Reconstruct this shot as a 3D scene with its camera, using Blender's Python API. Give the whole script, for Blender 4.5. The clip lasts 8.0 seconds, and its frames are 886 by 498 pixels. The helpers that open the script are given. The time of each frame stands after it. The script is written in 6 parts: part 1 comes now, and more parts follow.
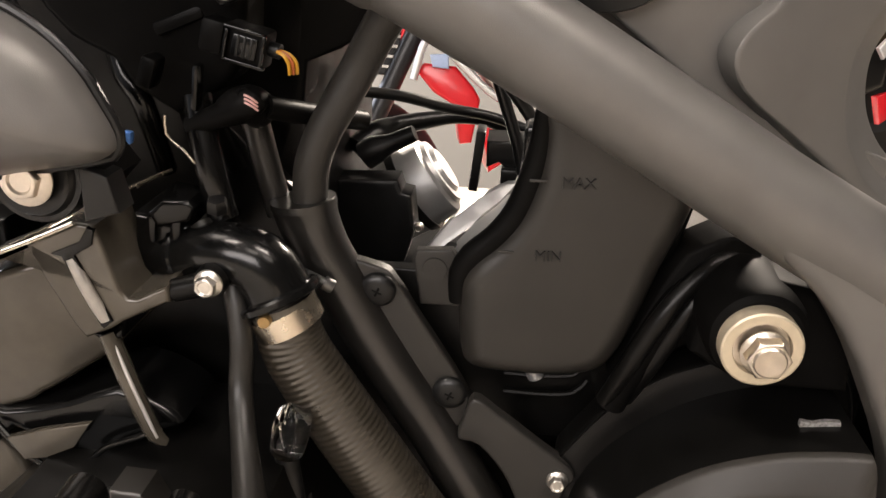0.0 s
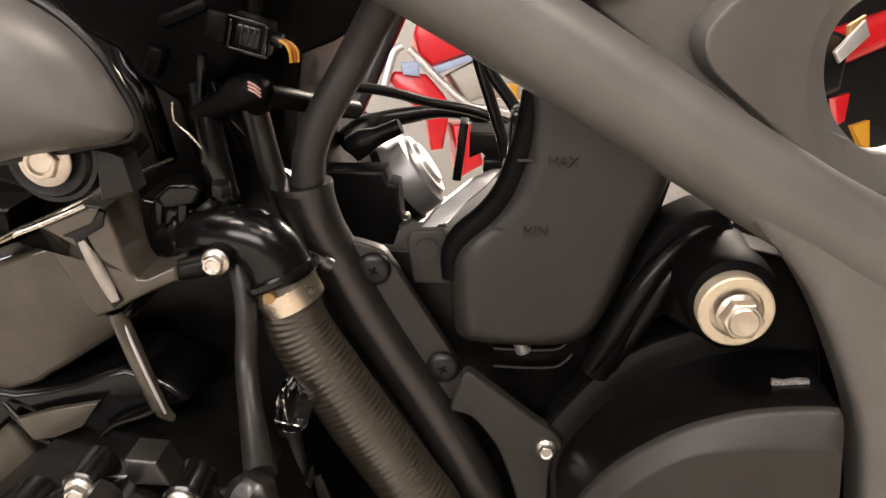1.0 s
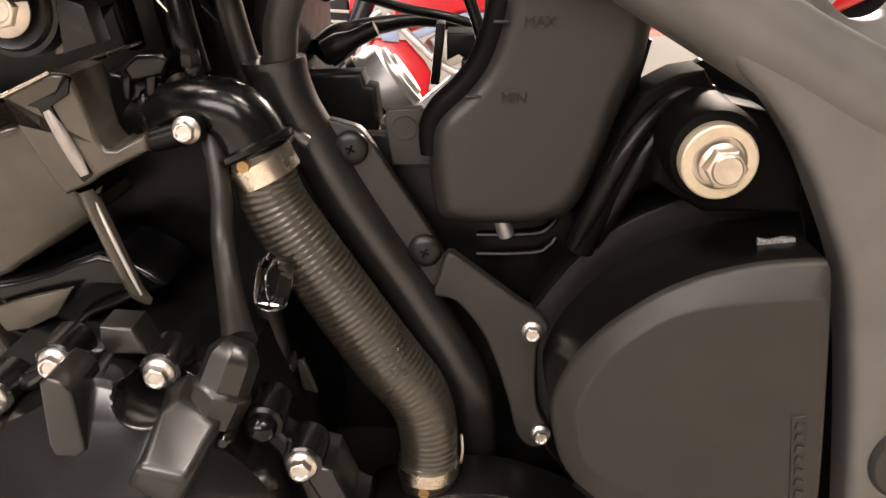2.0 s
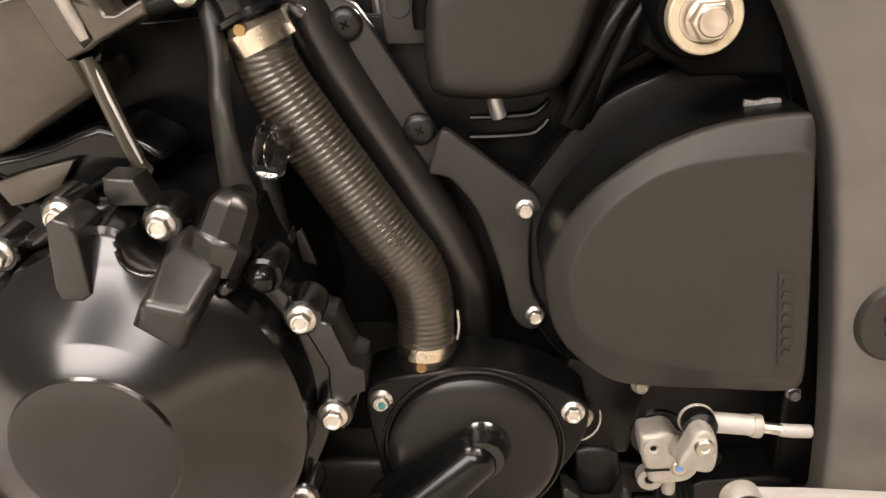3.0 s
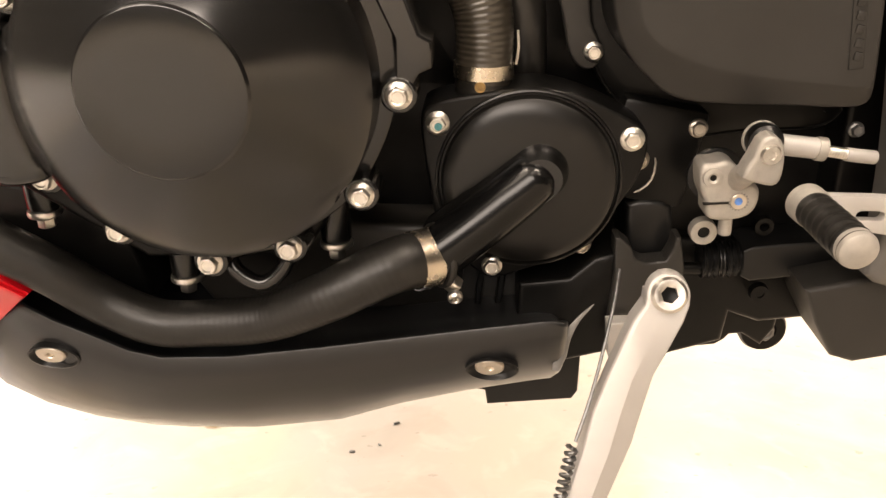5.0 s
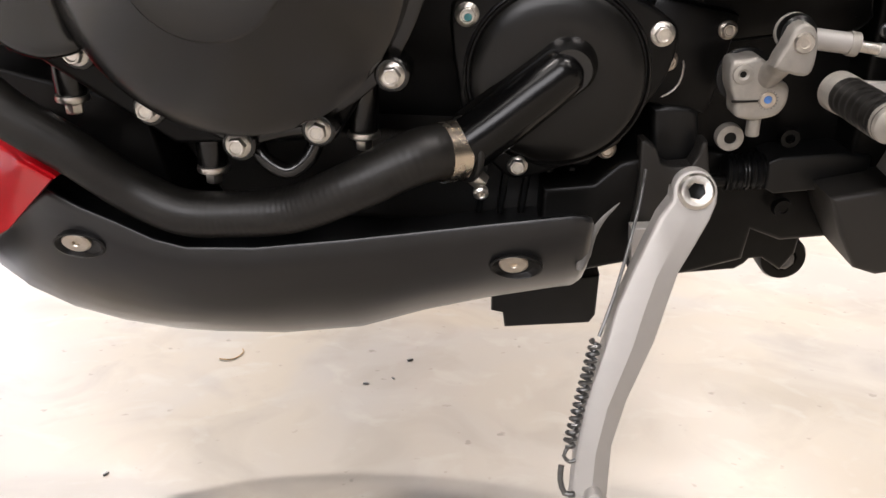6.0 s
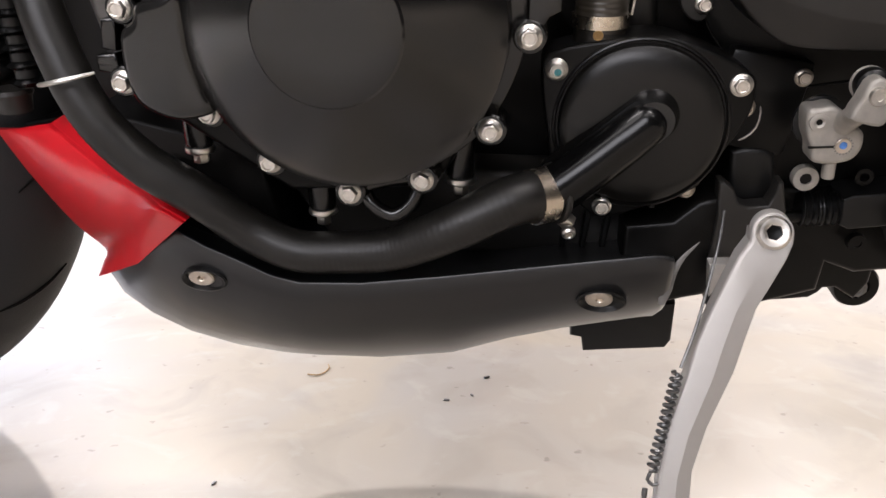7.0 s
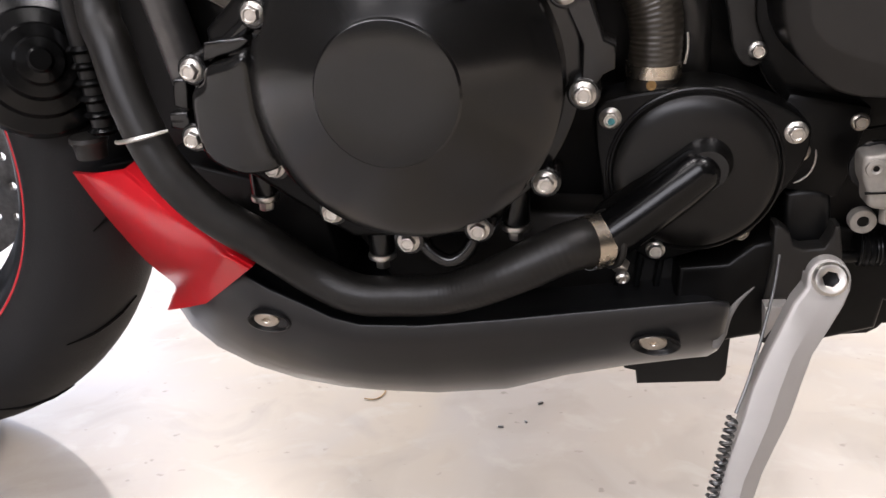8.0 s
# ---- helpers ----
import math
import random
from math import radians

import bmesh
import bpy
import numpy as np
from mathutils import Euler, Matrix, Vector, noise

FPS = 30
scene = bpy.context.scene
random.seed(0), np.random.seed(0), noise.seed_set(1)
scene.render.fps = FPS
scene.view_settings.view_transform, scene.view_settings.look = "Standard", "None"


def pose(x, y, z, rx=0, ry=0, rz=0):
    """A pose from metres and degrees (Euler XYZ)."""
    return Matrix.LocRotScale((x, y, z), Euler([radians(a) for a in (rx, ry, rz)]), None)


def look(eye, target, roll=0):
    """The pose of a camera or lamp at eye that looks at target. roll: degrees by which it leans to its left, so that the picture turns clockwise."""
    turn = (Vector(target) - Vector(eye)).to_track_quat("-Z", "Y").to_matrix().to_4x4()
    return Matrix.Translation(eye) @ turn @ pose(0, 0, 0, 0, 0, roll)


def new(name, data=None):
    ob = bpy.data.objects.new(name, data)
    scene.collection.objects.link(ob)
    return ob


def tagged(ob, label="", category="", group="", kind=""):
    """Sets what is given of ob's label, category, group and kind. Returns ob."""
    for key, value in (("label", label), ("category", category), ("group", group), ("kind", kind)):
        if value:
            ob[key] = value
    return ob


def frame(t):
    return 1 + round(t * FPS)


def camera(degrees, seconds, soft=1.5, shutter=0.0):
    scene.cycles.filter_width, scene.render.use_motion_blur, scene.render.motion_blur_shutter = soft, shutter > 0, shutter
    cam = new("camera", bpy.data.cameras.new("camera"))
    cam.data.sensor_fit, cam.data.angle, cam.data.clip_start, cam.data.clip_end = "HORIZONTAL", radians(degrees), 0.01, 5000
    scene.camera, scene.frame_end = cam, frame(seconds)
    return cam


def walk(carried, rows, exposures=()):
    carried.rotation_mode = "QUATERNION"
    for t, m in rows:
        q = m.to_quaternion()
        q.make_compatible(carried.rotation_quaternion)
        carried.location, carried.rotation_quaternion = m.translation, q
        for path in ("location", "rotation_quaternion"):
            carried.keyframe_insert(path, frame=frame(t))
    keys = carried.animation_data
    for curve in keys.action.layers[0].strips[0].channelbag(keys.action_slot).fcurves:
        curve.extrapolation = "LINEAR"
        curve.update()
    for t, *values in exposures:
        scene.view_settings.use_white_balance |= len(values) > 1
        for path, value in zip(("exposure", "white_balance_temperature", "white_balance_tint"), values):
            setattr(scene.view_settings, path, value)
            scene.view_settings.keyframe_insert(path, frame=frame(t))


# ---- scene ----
cam = camera(57.3, 8.0)
# The motorcycle leans on its side stand; LEANING takes its own upright axes (x rearwards, y to its right, z up) into the world.
METRES, EYE = 0.44, 0.622
LEANING = pose(0, 0, EYE, 11.0, 0, 0)
START = pose(0, 0, 0, -22.47, -1.386, 5.848)
ROWS = [
    (0.0, 0.0, 0.0, 0.0, 0.0, 0.0, -0.0),
    (0.5, -0.0156, -0.0361, 0.0026, -1.29, 0.74, 0.38),
    (1.0, -0.0264, -0.0481, -0.0356, -2.15, 0.78, 1.1),
    (1.5, -0.0267, -0.0387, -0.0936, -2.79, 0.45, 1.98),
    (2.0, -0.0223, -0.0303, -0.1609, -3.07, -0.12, 2.87),
    (3.5, -0.0309, -0.0717, -0.3531, -3.12, -1.66, 3.63),
    (4.0, -0.0561, -0.0778, -0.4231, -2.94, -2.06, 3.37),
    (4.5, -0.0843, -0.0546, -0.5119, -2.92, -2.23, 2.91),
    (6.0, -0.1395, -0.0417, -0.7184, -2.61, -3.16, 1.32),
    (6.5, -0.148, -0.0669, -0.733, -1.25, -3.32, 1.27),
    (7.0, -0.1877, -0.1252, -0.6696, 1.37, -2.78, 1.46),
    (7.5, -0.1982, -0.1617, -0.6312, 3.34, -2.36, 1.58),
    (8.0, -0.192, -0.1533, -0.6115, 4.95, -2.42, 1.82),
]
EXPOSURES = [(0.0, -0.36, 6350, 14), (2.2, -0.07, 6550, 17), (3.5, 0.04, 6650, 13), (4.6, 0.0, 7400, 16), (6.0, -0.82, 5900, 14), (7.0, -0.90, 5750, 15), (8.0, -0.93, 5700, 16)]
walk(cam, [(t, LEANING @ START @ pose(METRES * x, METRES * y, METRES * z, 90 + pitch, roll, yaw)) for t, x, y, z, yaw, pitch, roll in ROWS], EXPOSURES)

# ---- light ----
world = bpy.data.worlds.new("showroom_air")
world.use_nodes = True
scene.world = world
world.node_tree.nodes["Background"].inputs[0].default_value = (0.55, 0.6, 0.7, 1)
world.node_tree.nodes["Background"].inputs[1].default_value = 0.35


def area_lamp(name, m, sx, sy, watts, colour):
    data = bpy.data.lights.new(name, "AREA")
    data.shape, data.size, data.size_y, data.energy, data.color = "RECTANGLE", sx, sy, watts, colour
    ob = new(name, data)
    ob.matrix_world = m
    return ob


WARM, CREAM, COOL = (1.0, 0.885, 0.76), (1.0, 0.87, 0.70), (0.88, 0.92, 1.0)
# daylight through the side window, and the ceiling's light panels before and beyond the motorcycle
area_lamp("window_daylight", look((-3.45, 3.1, 1.4), (-0.3, 0.8, 0.0)), 2.9, 2.2, 190, COOL)
area_lamp("shopfront_daylight", look((-1.35, -3.45, 1.90), (-1.35, 0, 1.6)), 3.8, 1.2, 165, WARM)
# ceiling panels: place, size, power, colour; the cool one before the front wheel and the three near y -2 are unseen and
# added to brighten the floor, the small square one a bright downlight beyond the motorcycle
PANELS = [(-1.2, -0.9, 0.95, 0.20, 40, WARM), (1.1, -0.9, 0.95, 0.20, 50, WARM), (-1.95, 3.85, 0.12, 0.12, 530, CREAM), (1.7, 4.2, 0.75, 0.30, 700, CREAM), (-1.9, 0.1, 1.10, 0.90, 36, COOL), (-1.6, -2.0, 0.90, 0.60, 22, WARM), (0.3, -2.1, 0.90, 0.60, 22, WARM), (2.0, -2.0, 0.90, 0.60, 45, WARM)]
for lx, ly, sx, sy, watts, tone in PANELS:
    panel_light = area_lamp("ceiling_panel_light", look((lx, ly, 2.93), (lx, ly, 0)), sx, sy, watts, tone)
    if tone == COOL or ly < -1.5:  # added floor brighteners, the narrow spread keeps them off the motorcycle
        panel_light.data.spread = radians(56)

# ---- materials ----


def material(name, colour, rough=0.5, metal=0.0, grain=60.0, vary=0.25, bump=0.15, fine=900.0, coat=0.0, coat_rough=0.1, rough_vary=0.12, spec=0.5, stain=None, stain_scale=9.0):
    """Principled surface with two scales of colour and gloss variation and a fine relief."""
    m = bpy.data.materials.new(name)
    m.use_nodes = True
    nt = m.node_tree
    p = nt.nodes["Principled BSDF"]
    tex = nt.nodes.new("ShaderNodeTexCoord")
    big, small = nt.nodes.new("ShaderNodeTexNoise"), nt.nodes.new("ShaderNodeTexNoise")
    big.inputs["Scale"].default_value, big.inputs["Detail"].default_value = grain, 5
    small.inputs["Scale"].default_value, small.inputs["Detail"].default_value = fine, 2
    for n in (big, small):
        nt.links.new(tex.outputs["Object"], n.inputs["Vector"])
    ramp = nt.nodes.new("ShaderNodeMapRange")
    ramp.inputs["From Min"].default_value, ramp.inputs["From Max"].default_value = 0.3, 0.7
    ramp.inputs["To Min"].default_value, ramp.inputs["To Max"].default_value = 1 - vary, 1 + vary
    nt.links.new(big.outputs["Fac"], ramp.inputs["Value"])
    mul = nt.nodes.new("ShaderNodeVectorMath")
    mul.operation = "SCALE"
    mul.inputs[0].default_value = colour
    nt.links.new(ramp.outputs["Result"], mul.inputs["Scale"])
    if stain:
        patch = nt.nodes.new("ShaderNodeTexNoise")
        patch.inputs["Scale"].default_value, patch.inputs["Detail"].default_value = stain_scale, 8
        nt.links.new(tex.outputs["Object"], patch.inputs["Vector"])
        pr = nt.nodes.new("ShaderNodeMapRange")
        pr.inputs["From Min"].default_value, pr.inputs["From Max"].default_value = 0.52, 0.72
        nt.links.new(patch.outputs["Fac"], pr.inputs["Value"])
        mix = nt.nodes.new("ShaderNodeMix")
        mix.data_type = "RGBA"
        nt.links.new(pr.outputs["Result"], mix.inputs[0])
        nt.links.new(mul.outputs["Vector"], mix.inputs[6])
        mix.inputs[7].default_value = (*stain, 1)
        nt.links.new(mix.outputs[2], p.inputs["Base Color"])
    else:
        nt.links.new(mul.outputs["Vector"], p.inputs["Base Color"])
    rr = nt.nodes.new("ShaderNodeMapRange")
    rr.inputs["From Min"].default_value, rr.inputs["From Max"].default_value = 0.3, 0.7
    rr.inputs["To Min"].default_value, rr.inputs["To Max"].default_value = max(0.02, rough - rough_vary * rough), min(1, rough + rough_vary * rough)
    nt.links.new(big.outputs["Fac"], rr.inputs["Value"])
    nt.links.new(rr.outputs["Result"], p.inputs["Roughness"])
    p.inputs["Metallic"].default_value, p.inputs["Specular IOR Level"].default_value = metal, spec
    p.inputs["Coat Weight"].default_value, p.inputs["Coat Roughness"].default_value = coat, coat_rough
    if bump:
        b = nt.nodes.new("ShaderNodeBump")
        b.inputs["Strength"].default_value, b.inputs["Distance"].default_value = bump, 0.0006
        nt.links.new(small.outputs["Fac"], b.inputs["Height"])
        nt.links.new(b.outputs["Normal"], p.inputs["Normal"])
    return m


FRAME = material("frame_paint", (0.146, 0.140, 0.132), 0.40, 0.36, 40, 0.08, 0.10, 2600)
SATIN = material("satin_black_casting", (0.0050, 0.0048, 0.0045), 0.20, 0.0, 35, 0.10, 0.0, 2200, rough_vary=0.03, spec=0.8)
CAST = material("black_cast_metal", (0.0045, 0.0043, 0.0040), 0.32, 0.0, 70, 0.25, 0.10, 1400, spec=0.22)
GLOSS = material("gloss_black_moulding", (0.0036, 0.0036, 0.0036), 0.20, 0.0, 60, 0.2, 0.03, 900, spec=0.38)
MATT = material("matt_black_moulding", (0.0042, 0.0040, 0.0038), 0.42, 0.0, 60, 0.2, 0.10, 1800, spec=0.07)
SHEEN = material("sheen_black_casting", (0.0120, 0.0110, 0.0098), 0.32, 0.0, 35, 0.10, 0.0, 2200, spec=0.85)
SOOT = material("dull_black_moulding", (0.0040, 0.0038, 0.0036), 0.60, 0.0, 60, 0.2, 0.10, 1800, spec=0.06)
RINGGOLD = material("yellow_zinc_plate", (0.66, 0.575, 0.43), 0.46, 0.55, 300, 0.06, 0.10, 2500, spec=0.4)
BROWN = material("grey_engine_enamel", (0.080, 0.070, 0.055), 0.20, 0.25, 50, 0.18, 0.06, 1500, spec=0.8)
PLASTIC = material("black_plastic", (0.0060, 0.0060, 0.0060), 0.32, 0.0, 80, 0.25, 0.12, 1800, spec=0.4)
GREYP = material("grey_moulded_plastic", (0.0265, 0.0246, 0.0220), 0.40, 0.0, 45, 0.08, 0.25, 3200, spec=0.4)
TANKP = material("brown_nylon_tank", (0.0215, 0.0198, 0.0172), 0.33, 0.0, 40, 0.10, 0.15, 2600)
RUBBER = material("hose_rubber", (0.0125, 0.0115, 0.0100), 0.40, 0.0, 90, 0.25, 0.15, 1200, spec=0.5)
RIBBED = material("ribbed_hose_rubber", (0.044, 0.037, 0.027), 0.31, 0.4, 40, 0.10, 0.0, 1200, spec=1.0, coat=1.0, coat_rough=0.22)
DISC = material("satin_pump_enamel", (0.0062, 0.0058, 0.0052), 0.32, 0.0, 40, 0.12, 0.04, 1800, spec=0.45)
DULLPIPE = material("dull_exhaust_steel", (0.17, 0.165, 0.16), 0.42, 0.8, 60, 0.2, 0.05, 900)
STEEL = material("zinc_plated_steel", (0.84, 0.80, 0.74), 0.33, 1.0, 300, 0.10, 0.08, 2500)
CLAMP = material("hose_clamp_steel", (0.86, 0.76, 0.62), 0.27, 1.0, 200, 0.03, 0.0, 2500, rough_vary=0.03)
NICKEL = material("nickel_pivot_steel", (0.74, 0.67, 0.58), 0.36, 1.0, 200, 0.10, 0.08, 2500)
ALLOY = material("satin_alloy", (0.52, 0.50, 0.475), 0.50, 0.4, 120, 0.025, 0.08, 2600, rough_vary=0.04)
CAST_ALLOY = material("cast_alloy", (0.42, 0.395, 0.355), 0.46, 0.35, 160, 0.12, 0.25, 1500)
CHROME = material("machined_aluminium", (0.66, 0.66, 0.66), 0.42, 0.8, 120, 0.05, 0.0, 900)
RED = material("red_paint", (0.62, 0.007, 0.014), 0.42, 0.0, 30, 0.06, 0.02, 1500, coat=0.75, coat_rough=0.18, spec=0.3)
PAN = material("dark_grey_belly_paint", (0.0095, 0.0095, 0.0100), 0.33, 0.0, 25, 0.05, 0.0, 2600, coat=0.5, coat_rough=0.26, rough_vary=0.02, spec=0.45)
TYRE = material("tyre_rubber", (0.013, 0.013, 0.0135), 0.60, 0.0, 30, 0.2, 0.35, 700, spec=0.35)
RIM = material("black_rim_paint", (0.012, 0.012, 0.013), 0.35, 0.2, 60, 0.1, 0.05, 1500)
YELLOW = material("yellow_wire", (0.60, 0.30, 0.02), 0.4, 0, 200, 0.1, 0.0)
ORANGE = material("orange_wire", (0.40, 0.10, 0.02), 0.4, 0, 200, 0.1, 0.0)
PINK = material("pink_wire", (0.65, 0.38, 0.36), 0.45, 0, 200, 0.1, 0.0)
BLUE = material("blue_paint_mark", (0.10, 0.25, 0.65), 0.5, 0, 300, 0.3, 0.0)
STRIPE = material("pale_blue_paint", (0.33, 0.42, 0.62), 0.4, 0, 60, 0.1, 0.0)
TEAL = material("teal_paint_mark", (0.10, 0.33, 0.36), 0.5, 0, 300, 0.3, 0.0)
WALL = material("bright_wall_paint", (0.115, 0.115, 0.112), 0.6, 0, 3, 0.05, 0.2, 300)
WHITE = material("grey_wall_paint", (0.075, 0.072, 0.069), 0.6, 0, 3, 0.05, 0.2, 300)
CEIL = material("ceiling_paint", (0.16, 0.16, 0.16), 0.7, 0, 3, 0.04, 0.2, 300)
WORN = material("scuffed_label", (0.30, 0.29, 0.28), 0.5, 0.3, 700, 0.5, 0.3, 2000)
DARKSTEEL = material("dark_spring_steel", (0.20, 0.20, 0.20), 0.38, 0.9, 200, 0.2, 0.1)
# pale colour that stands for a highlight on the belly pan
GLINT = material("pale_glint_plastic", (0.17, 0.165, 0.157), 0.5, 0.0, 90, 0.3, 0.2)
OLIVE = material("olive_washer", (0.34, 0.22, 0.09), 0.45, 0.6, 300, 0.2, 0.1)


def floor_material():
    """Polished, stained concrete: cloudy patches, fine specks, hairlines, and a clear sealed gloss."""
    m = bpy.data.materials.new("polished_concrete")
    m.use_nodes = True
    nt = m.node_tree
    p = nt.nodes["Principled BSDF"]
    tex = nt.nodes.new("ShaderNodeTexCoord")

    def tone(scale, detail, lo, hi, a, b, warp=0.0):
        n = nt.nodes.new("ShaderNodeTexNoise")
        n.inputs["Scale"].default_value, n.inputs["Detail"].default_value, n.inputs["Distortion"].default_value = scale, detail, warp
        nt.links.new(tex.outputs["Object"], n.inputs["Vector"])
        r = nt.nodes.new("ShaderNodeMapRange")
        for key, value in (("From Min", lo), ("From Max", hi), ("To Min", a), ("To Max", b)):
            r.inputs[key].default_value = value
        nt.links.new(n.outputs["Fac"], r.inputs["Value"])
        return r.outputs["Result"]

    def blend(fac, a, b):
        x = nt.nodes.new("ShaderNodeMix")
        x.data_type = "RGBA"
        nt.links.new(fac, x.inputs[0])
        for slot, value in ((6, a), (7, b)):
            if isinstance(value, tuple):
                x.inputs[slot].default_value = (*value, 1)
            else:
                nt.links.new(value, x.inputs[slot])
        return x.outputs[2]

    c = blend(tone(3.0, 6, 0.40, 0.60, 0, 1, 0.8), (0.37, 0.322, 0.256), (0.335, 0.31, 0.283))
    c = blend(tone(8.0, 9, 0.50, 0.66, 0, 0.5, 1.2), c, (0.262, 0.232, 0.19))
    c = blend(tone(21.0, 6, 0.55, 0.68, 0, 0.4, 0.7), c, (0.41, 0.386, 0.35))
    c = blend(tone(4.3, 5, 0.60, 0.70, 0, 0.55, 0.4), c, (0.215, 0.20, 0.187))
    c = blend(tone(60.0, 2, 0.69, 0.75, 0, 0.6), c, (0.15, 0.13, 0.11))
    nt.links.new(c, p.inputs["Base Color"])
    nt.links.new(tone(5.0, 6, 0.3, 0.7, 0.45, 0.62), p.inputs["Roughness"])
    p.inputs["Coat Weight"].default_value, p.inputs["Coat Roughness"].default_value = 0.15, 0.2
    n = nt.nodes.new("ShaderNodeTexNoise")
    n.inputs["Scale"].default_value, n.inputs["Detail"].default_value = 14, 4
    nt.links.new(tex.outputs["Object"], n.inputs["Vector"])
    b = nt.nodes.new("ShaderNodeBump")
    b.inputs["Strength"].default_value, b.inputs["Distance"].default_value = 0.10, 0.002
    nt.links.new(n.outputs["Fac"], b.inputs["Height"])
    nt.links.new(b.outputs["Normal"], p.inputs["Normal"])
    return m


def glow(name, colour, strength):
    m = bpy.data.materials.new(name)
    m.use_nodes = True
    nt = m.node_tree
    nt.nodes.remove(nt.nodes["Principled BSDF"])
    e = nt.nodes.new("ShaderNodeEmission")
    e.inputs[0].default_value, e.inputs[1].default_value = (*colour, 1), strength
    nt.links.new(e.outputs[0], nt.nodes["Material Output"].inputs[0])
    return m


FLOOR = floor_material()
DAY = glow("daylight_outside", (0.80, 0.90, 1.0), 3.0)
PANEL = glow("light_panel_diffuser", (1.0, 0.90, 0.76), 9.0)
CLEAR = bpy.data.materials.new("clear_plastic")
CLEAR.use_nodes = True
for key, value in (("Base Color", (0.92, 0.91, 0.88, 1)), ("Roughness", 0.03), ("Transmission Weight", 1.0), ("IOR", 1.22)):
    CLEAR.node_tree.nodes["Principled BSDF"].inputs[key].default_value = value

# ---- building helpers: the motorcycle's own axes, x rearwards, y to its right, z up ----
BASE = Vector((-0.15, 0.43, -0.62))


def finish(bm, name, mat, sharp=34.0):
    bmesh.ops.remove_doubles(bm, verts=bm.verts[:], dist=0.00002)
    bmesh.ops.recalc_face_normals(bm, faces=bm.faces[:])
    for f in bm.faces:
        f.smooth = True
    limit = radians(sharp)
    for e in bm.edges:
        e.smooth = len(e.link_faces) == 2 and e.calc_face_angle(0) < limit
    me = bpy.data.meshes.new(name)
    bm.to_mesh(me)
    bm.free()
    me.materials.append(mat)
    return me


def part(name, bm, mat, parent, label="", sharp=34.0):
    """One mesh under a thing (an Empty) or under another part."""
    ob = new(name, finish(bm, name, mat, sharp))
    ob.parent = parent
    if parent.type == "EMPTY" and parent.name.startswith("motorcycle"):
        ob.location = -BASE
    return tagged(ob, label)


def curve2(points, n=6, closed=True):
    """Catmull-Rom through plane points."""
    out, k = [], len(points)
    for i in range(k if closed else k - 1):
        pick = lambda j: Vector(points[(i + j) % k] if closed else points[min(max(i + j, 0), k - 1)])
        a, b, c, d = pick(-1), pick(0), pick(1), pick(2)
        for s in range(n):
            t = s / n
            out.append(0.5 * ((2 * b) + (c - a) * t + (2 * a - 5 * b + 4 * c - d) * t * t + (3 * b - a - 3 * c + d) * t ** 3))
    if not closed:
        out.append(Vector(points[-1]))
    return out


def inset(pts, d, weight=None):
    """Moves a closed outline inwards by d, closing up corners tighter than that."""
    k = len(pts)
    turn = sum(pts[i].x * pts[(i + 1) % k].y - pts[(i + 1) % k].x * pts[i].y for i in range(k))
    s = 1.0 if turn > 0 else -1.0
    out = []
    for i in range(k):
        a, b = (pts[i] - pts[i - 1]).normalized(), (pts[(i + 1) % k] - pts[i]).normalized()
        m = Vector((-a.y - b.y, a.x + b.x)) * s
        m /= max(0.4, 1 + a.dot(b))
        out.append(pts[i] + m * d * (weight(*pts[i]) if weight else 1.0))
    for step in range(6):
        for i in range(k):
            j = (i + 1) % k
            if (out[j] - out[i]).dot(pts[j] - pts[i]) < 0:
                out[i] = out[j] = (out[i] + out[j]) / 2
    return out


def prism(outline, y0, y1, bevel=0.0015, seg=2, n=0, shift=(0, 0), bm=None, tilt=None, profile=None, weight=None):
    """Plate cut to an outline in x and z, from y0 (towards the viewer's side) to y1, its front edge rounded. tilt(x, z) is added to y."""
    own = bm or bmesh.new()
    pts = curve2(outline, n) if n else [Vector(p) for p in outline]
    lean = tilt or (lambda x, z: 0.0)
    steps = profile or ([(bevel * (1 - math.cos(a)), y0 + bevel * (1 - math.sin(a))) for a in (math.pi / 2 * k / (seg + 1) for k in range(seg + 2))] if bevel else [(0.0, y0)])
    rings = [[(p.x + shift[0], y1 + lean(p.x, p.y), p.y + shift[1]) for p in pts]]
    for d, y in steps:
        rings.append([(p.x, y + lean(p.x, p.y), p.y) for p in (inset(pts, d, weight) if d > 1e-7 else pts)])
    return loft(rings, bm=own)


